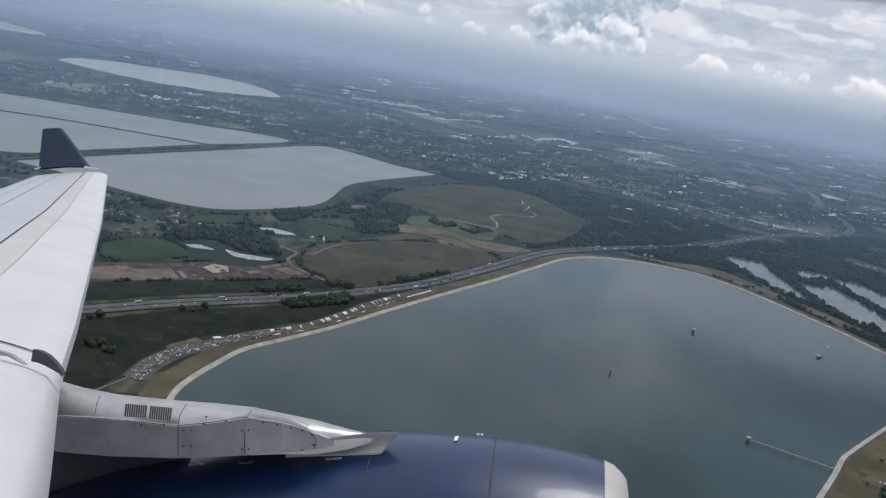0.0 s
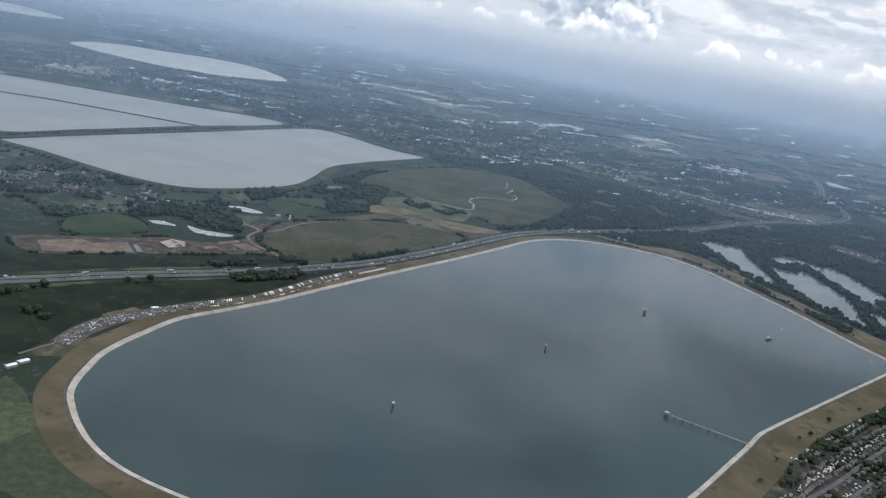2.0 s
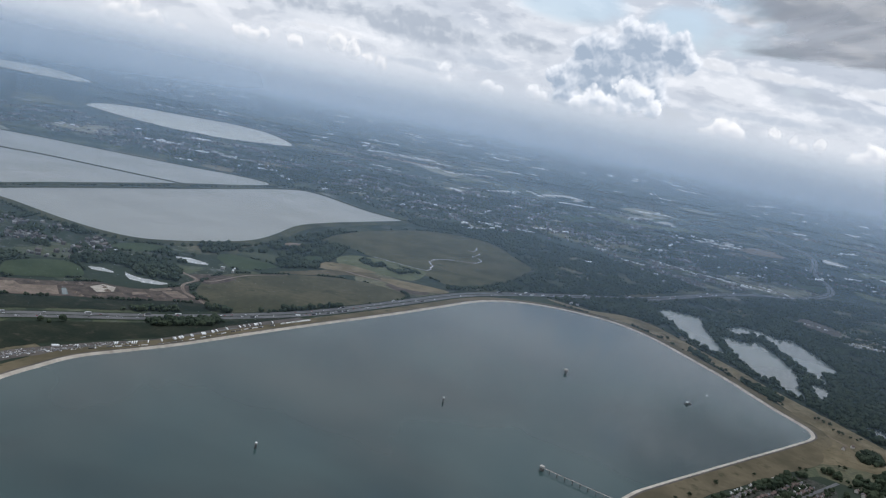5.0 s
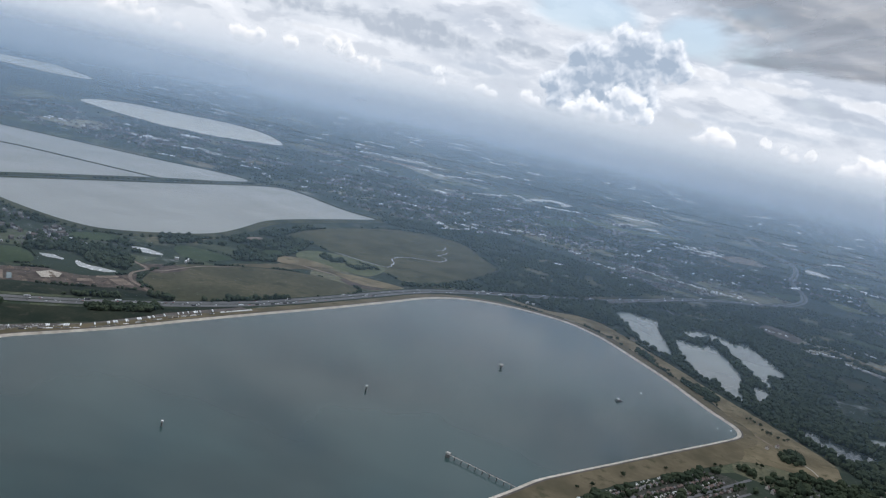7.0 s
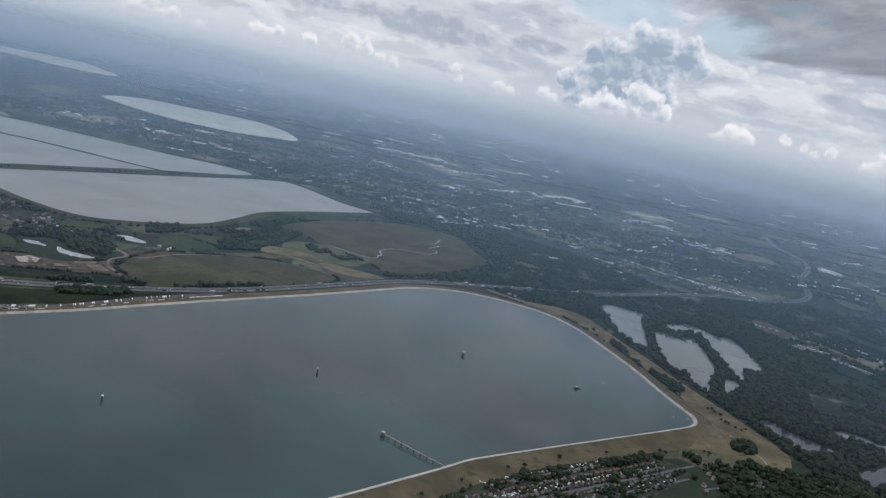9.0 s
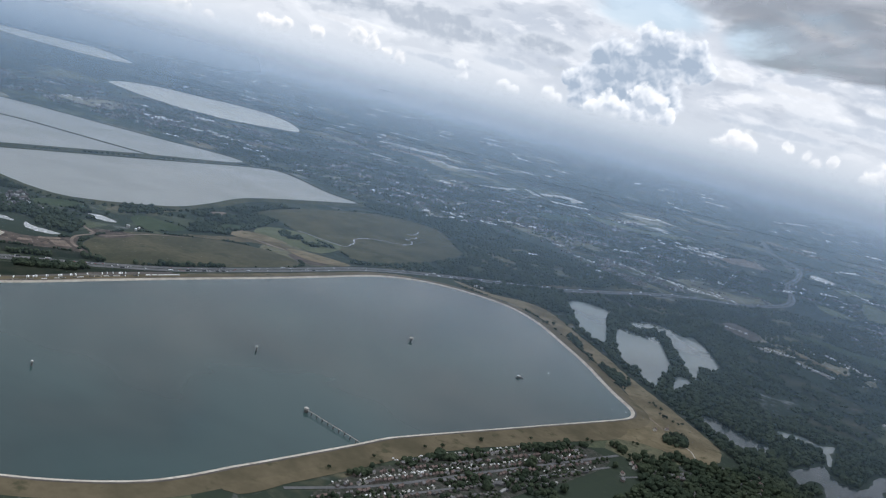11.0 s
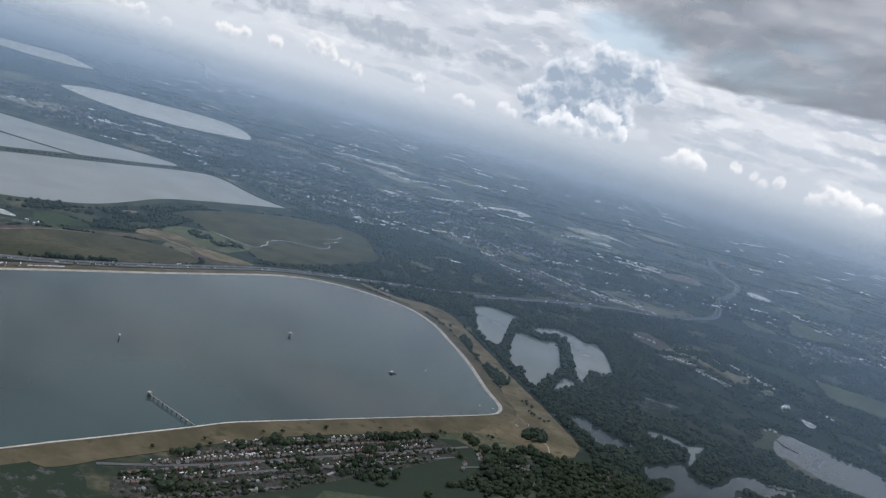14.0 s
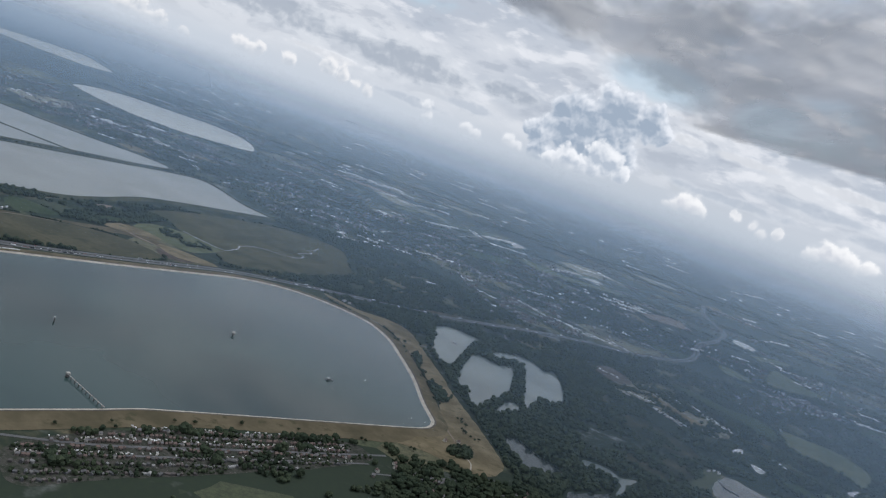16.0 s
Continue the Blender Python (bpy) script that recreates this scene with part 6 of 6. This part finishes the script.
pylon = ridge([(60, 655, 782, 8.0, 0.30), (100, 676, 782, 7.95, 0.32), (140, 688, 785, 7.9, 0.33), (200, 700, 788, 7.85, 0.34), (300, 711, 792, 7.75, 0.35), (380, 717, 792, 7.7, 0.35), (445, 724, 790, 7.65, 0.34), (500, 735, 790, 7.62, 0.30), (560, 746, 794, 7.6, 0.22), (615, 760, 790, 7.58, 0.12), (645, 766, 784, 7.56, 0.05), (668, 771, 776, 7.55, 0.008)], 7.6, "pylon", "pylon", plane)
# darker lower side panel, a little proud of the pylon's near face
bm = bmesh.new()
upper = [(100, 738, 7.53), (200, 743, 7.44), (312, 756, 7.33), (380, 749, 7.28), (436, 741, 7.25), (500, 751, 7.26), (550, 766, 7.33), (575, 774, 7.38), (590, 780, 7.42)]
lower = [(100, 800, 7.53), (200, 808, 7.44), (312, 811, 7.33), (380, 809, 7.28), (436, 806, 7.25), (500, 802, 7.26), (550, 797, 7.33), (575, 793, 7.38), (590, 788, 7.42)]
a = [bm.verts.new(spot(*q)) for q in upper]
b = [bm.verts.new(spot(*q)) for q in lower]
for k in range(8):
    bm.faces.new((a[k], a[k + 1], b[k + 1], b[k]))
w = bmesh.ops.extrude_face_region(bm, geom=bm.faces[:])
bmesh.ops.translate(bm, verts=[g for g in w["geom"] if isinstance(g, bmesh.types.BMVert)], vec=(0, 0, -0.25))
bmesh.ops.recalc_face_normals(bm, faces=bm.faces[:])
part("side_panel", bm, "pylon_lower", pylon, "dull grey composite side panel")


def seam_line(points, name, parent, mat="seam", thick=0.003):
    """A thin raised seam through places of the window's view, laid just proud of the surface."""
    bm = bmesh.new()
    for a, b in zip(points, points[1:]):
        tube(bm, spot(*a), spot(*b), thick, thick, 5)
    return part(name, bm, mat, parent)


seam_line([(105, 737, 7.52), (200, 742, 7.46), (312, 754, 7.325)], "panel_seam", pylon)
seam_line([(312, 754, 7.325), (380, 747, 7.275), (438, 738, 7.245)], "panel_seam", pylon)
seam_line([(330, 716, 7.42), (318, 735, 7.38), (315, 754, 7.325), (315, 808, 7.325)], "panel_seam", pylon)
seam_line([(445, 726, 7.34), (436, 740, 7.28), (432, 770, 7.245), (433, 804, 7.245)], "panel_seam", pylon)
seam_line([(436, 741, 7.245), (500, 750, 7.255), (550, 765, 7.305), (560, 780, 7.32), (557, 795, 7.32)], "panel_seam", pylon)
seam_line([(178, 700, 7.6), (171, 715, 7.52), (168, 735, 7.48)], "panel_seam", pylon)
for x0, y0 in ((224, 715), (268, 719)):
    for k in range(10):
        x, y = x0 + 3.9 * k, y0 + 0.35 * k
        slot = [(x, y, 7.42), (x - 2.5, y + 22, 7.38)]
        seam_line(slot, "louvre_slot", pylon, "seam", 0.009)
        seam_line([(s[0] + 1.9, s[1], s[2]) for s in slot], "louvre_blade", pylon, "lip", 0.006)
for x, y in ((324, 762), (324, 790), (338, 762), (338, 790), (428, 762), (440, 762), (428, 795), (440, 795), (250, 752), (290, 752), (360, 750), (400, 745), (465, 748), (490, 752), (515, 758), (535, 762), (552, 770), (555, 788), (535, 797), (365, 738)):
    bm = bmesh.new()
    tube(bm, spot(x, y, 7.37), spot(x, y, 7.24), 0.009, 0.009, 6)
    part("rivet", bm, "seam", pylon)

for a, b, many in (((455, 733), (600, 762), 26), ((445, 726), (545, 748), 16), ((335, 716), (430, 724), 14), ((120, 742), (300, 757), 22)):
    for k in range(many):
        x, y = a[0] + (b[0] - a[0]) * k / (many - 1), a[1] + (b[1] - a[1]) * k / (many - 1) + 3.0
        near = 7.36 + max(0.0, x - 520) * 0.0011
        bm = bmesh.new()
        tube(bm, spot(x, y, near + 0.1), spot(x, y, near - 0.02), 0.0032, 0.0035, 5)
        part("rivet", bm, "seam", pylon)

# engine nacelle: turned round its axis
AXIS = spot(1104, 1104, 7.62)
PROFILE = [(-5.6, 0.75), (-5.0, 0.98), (-4.2, 1.26), (-3.4, 1.42), (-2.6, 1.515), (-1.9, 1.55), (-1.3, 1.545), (-0.8, 1.505), (-0.4, 1.44), (-0.21, 1.395)]
LIP = [(-0.21, 1.398), (-0.12, 1.362), (-0.05, 1.30), (-0.01, 1.25), (0.0, 1.20), (-0.03, 1.14), (-0.15, 1.09), (-0.6, 1.08), (-1.0, 1.08)]
SIDE = AHEAD.cross(UP).normalized()
TOP = SIDE.cross(AHEAD).normalized()


def turned(profile, mat, name, parent, label=""):
    bm = bmesh.new()
    rows = [[bm.verts.new(AXIS + AHEAD * s + (TOP * math.sin(a) + SIDE * math.cos(a)) * r) for a in np.linspace(0, 2 * math.pi, 72, endpoint=False)] for s, r in profile]
    for r, s in zip(rows, rows[1:]):
        for k in range(72):
            bm.faces.new((r[k], r[(k + 1) % 72], s[(k + 1) % 72], s[k]))
    bmesh.ops.recalc_face_normals(bm, faces=bm.faces[:])
    for f in bm.faces:
        f.smooth = True
    return part(name, bm, mat, parent, label)


nacelle = turned(PROFILE, "navy", "nacelle", plane, "glossy navy blue engine cowling")
turned(LIP, "lip", "inlet_lip", nacelle, "pale polished inlet lip")
turned([(-1.0, 1.08), (-1.02, 0.3), (-0.6, 0.05)], "steel", "fan_face", nacelle)


def on_cowl(s, a, out=0.004):
    """A place on the cowling: metres back from the lip, and degrees round from the camera's side to the top."""
    r = float(np.interp(s, [p[0] for p in PROFILE], [p[1] for p in PROFILE])) + out
    return AXIS + AHEAD * s + (TOP * math.sin(radians(a)) - SIDE * math.cos(radians(a)) * (1 if SIDE.z < 0 else -1)) * r


for s in (-1.18, -2.25):
    bm = bmesh.new()
    ring = [on_cowl(s + (0.1 * (90 - a) / 60), a) for a in range(0, 181, 4)]
    for p, q in zip(ring, ring[1:]):
        tube(bm, p, q, 0.006, 0.006, 5)
    part("cowl_seam", bm, "seam", nacelle)

# dark panel added for the shade and the engine's aft core between wing, pylon and cowling
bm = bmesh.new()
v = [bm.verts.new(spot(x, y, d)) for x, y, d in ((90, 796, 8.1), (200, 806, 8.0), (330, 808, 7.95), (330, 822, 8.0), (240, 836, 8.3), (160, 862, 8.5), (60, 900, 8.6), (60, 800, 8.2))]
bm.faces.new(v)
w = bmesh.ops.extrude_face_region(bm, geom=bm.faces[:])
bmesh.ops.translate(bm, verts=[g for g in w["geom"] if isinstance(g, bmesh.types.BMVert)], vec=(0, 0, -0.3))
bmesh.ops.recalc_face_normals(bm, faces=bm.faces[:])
part("aft_fairing", bm, "shade_panel", plane, "dark panel standing in for shade and engine core under the wing")


def cowl_at(x, y, out=0.006):
    """Where a line of sight through the cabin window meets the cowling."""
    for d in np.arange(6.0, 9.5, 0.004):
        p = spot(x, y, d)
        s = (p - AXIS).dot(AHEAD)
        if -5.6 < s < 0 and (p - AXIS - AHEAD * s).length < np.interp(s, [q[0] for q in PROFILE], [q[1] for q in PROFILE]) + out:
            return p
    return spot(x, y, 7.9)


# pale root collar between pylon and cowling
bm = bmesh.new()
low = [cowl_at(x, y, 0.03) for x, y in ((505, 807), (540, 805), (580, 804), (620, 803), (655, 802), (674, 801))]
mid = [cowl_at(x, y, 0.05) for x, y in ((512, 800), (550, 796), (595, 792), (640, 788), (675, 786), (687, 784))]
high = [spot(x, y, 7.31 + (x - 500) * 0.0011) for x, y in ((500, 792), (550, 782), (600, 773), (645, 767), (682, 765), (704, 765))]
rows = [[bm.verts.new(q) for q in row] for row in (low, mid, high)]
for r, s in zip(rows, rows[1:]):
    for k in range(5):
        bm.faces.new((r[k], r[k + 1], s[k + 1], s[k]))
w = bmesh.ops.extrude_face_region(bm, geom=bm.faces[:])
bmesh.ops.translate(bm, verts=[g for g in w["geom"] if isinstance(g, bmesh.types.BMVert)], vec=(0, -0.02, -0.01))
bmesh.ops.recalc_face_normals(bm, faces=bm.faces[:])
part("root_collar", bm, "spoiler", nacelle, "pale fairing collar")
bm = bmesh.new()
v = [bm.verts.new(cowl_at(x, y, 0.01)) for x, y in ((803, 780), (809, 780), (812, 772), (806, 772))]
bm.faces.new(v)
part("cowl_mark", bm, "letter", nacelle, "small white mark")
bm = bmesh.new()
box(bm, 0, 0, 0, 0.03, 0.016, 0.018)
bmesh.ops.translate(bm, verts=bm.verts[:], vec=cowl_at(846, 769, 0.01))
part("vent_stub", bm, "letter", nacelle)


def words(text, x, y, d, size, lean):
    data = bpy.data.curves.new("lettering", "FONT")
    data.body, data.size, data.align_x, data.extrude = text, size, "CENTER", 0.001
    ob = new("lettering_source", data)
    bpy.context.view_layer.update()
    mesh = bpy.data.meshes.new_from_object(ob.evaluated_get(bpy.context.evaluated_depsgraph_get()))
    bpy.data.objects.remove(ob)
    mesh.materials.clear()
    mesh.materials.append(M["letter"])
    made = new("lettering", mesh)
    made.parent = nacelle
    made.matrix_basis = Matrix.Translation(cowl_at(x, y, 0.012)) @ pose(0, 0, 0, -60, 0, lean)
    return tagged(made, "small white warning words")


words("NO STEP", 347, 824, 7.02, 0.034, 3)
words("NO LIFT", 434, 821, 7.00, 0.034, 3)
words("NO STEP", 590, 814, 6.98, 0.036, 3)
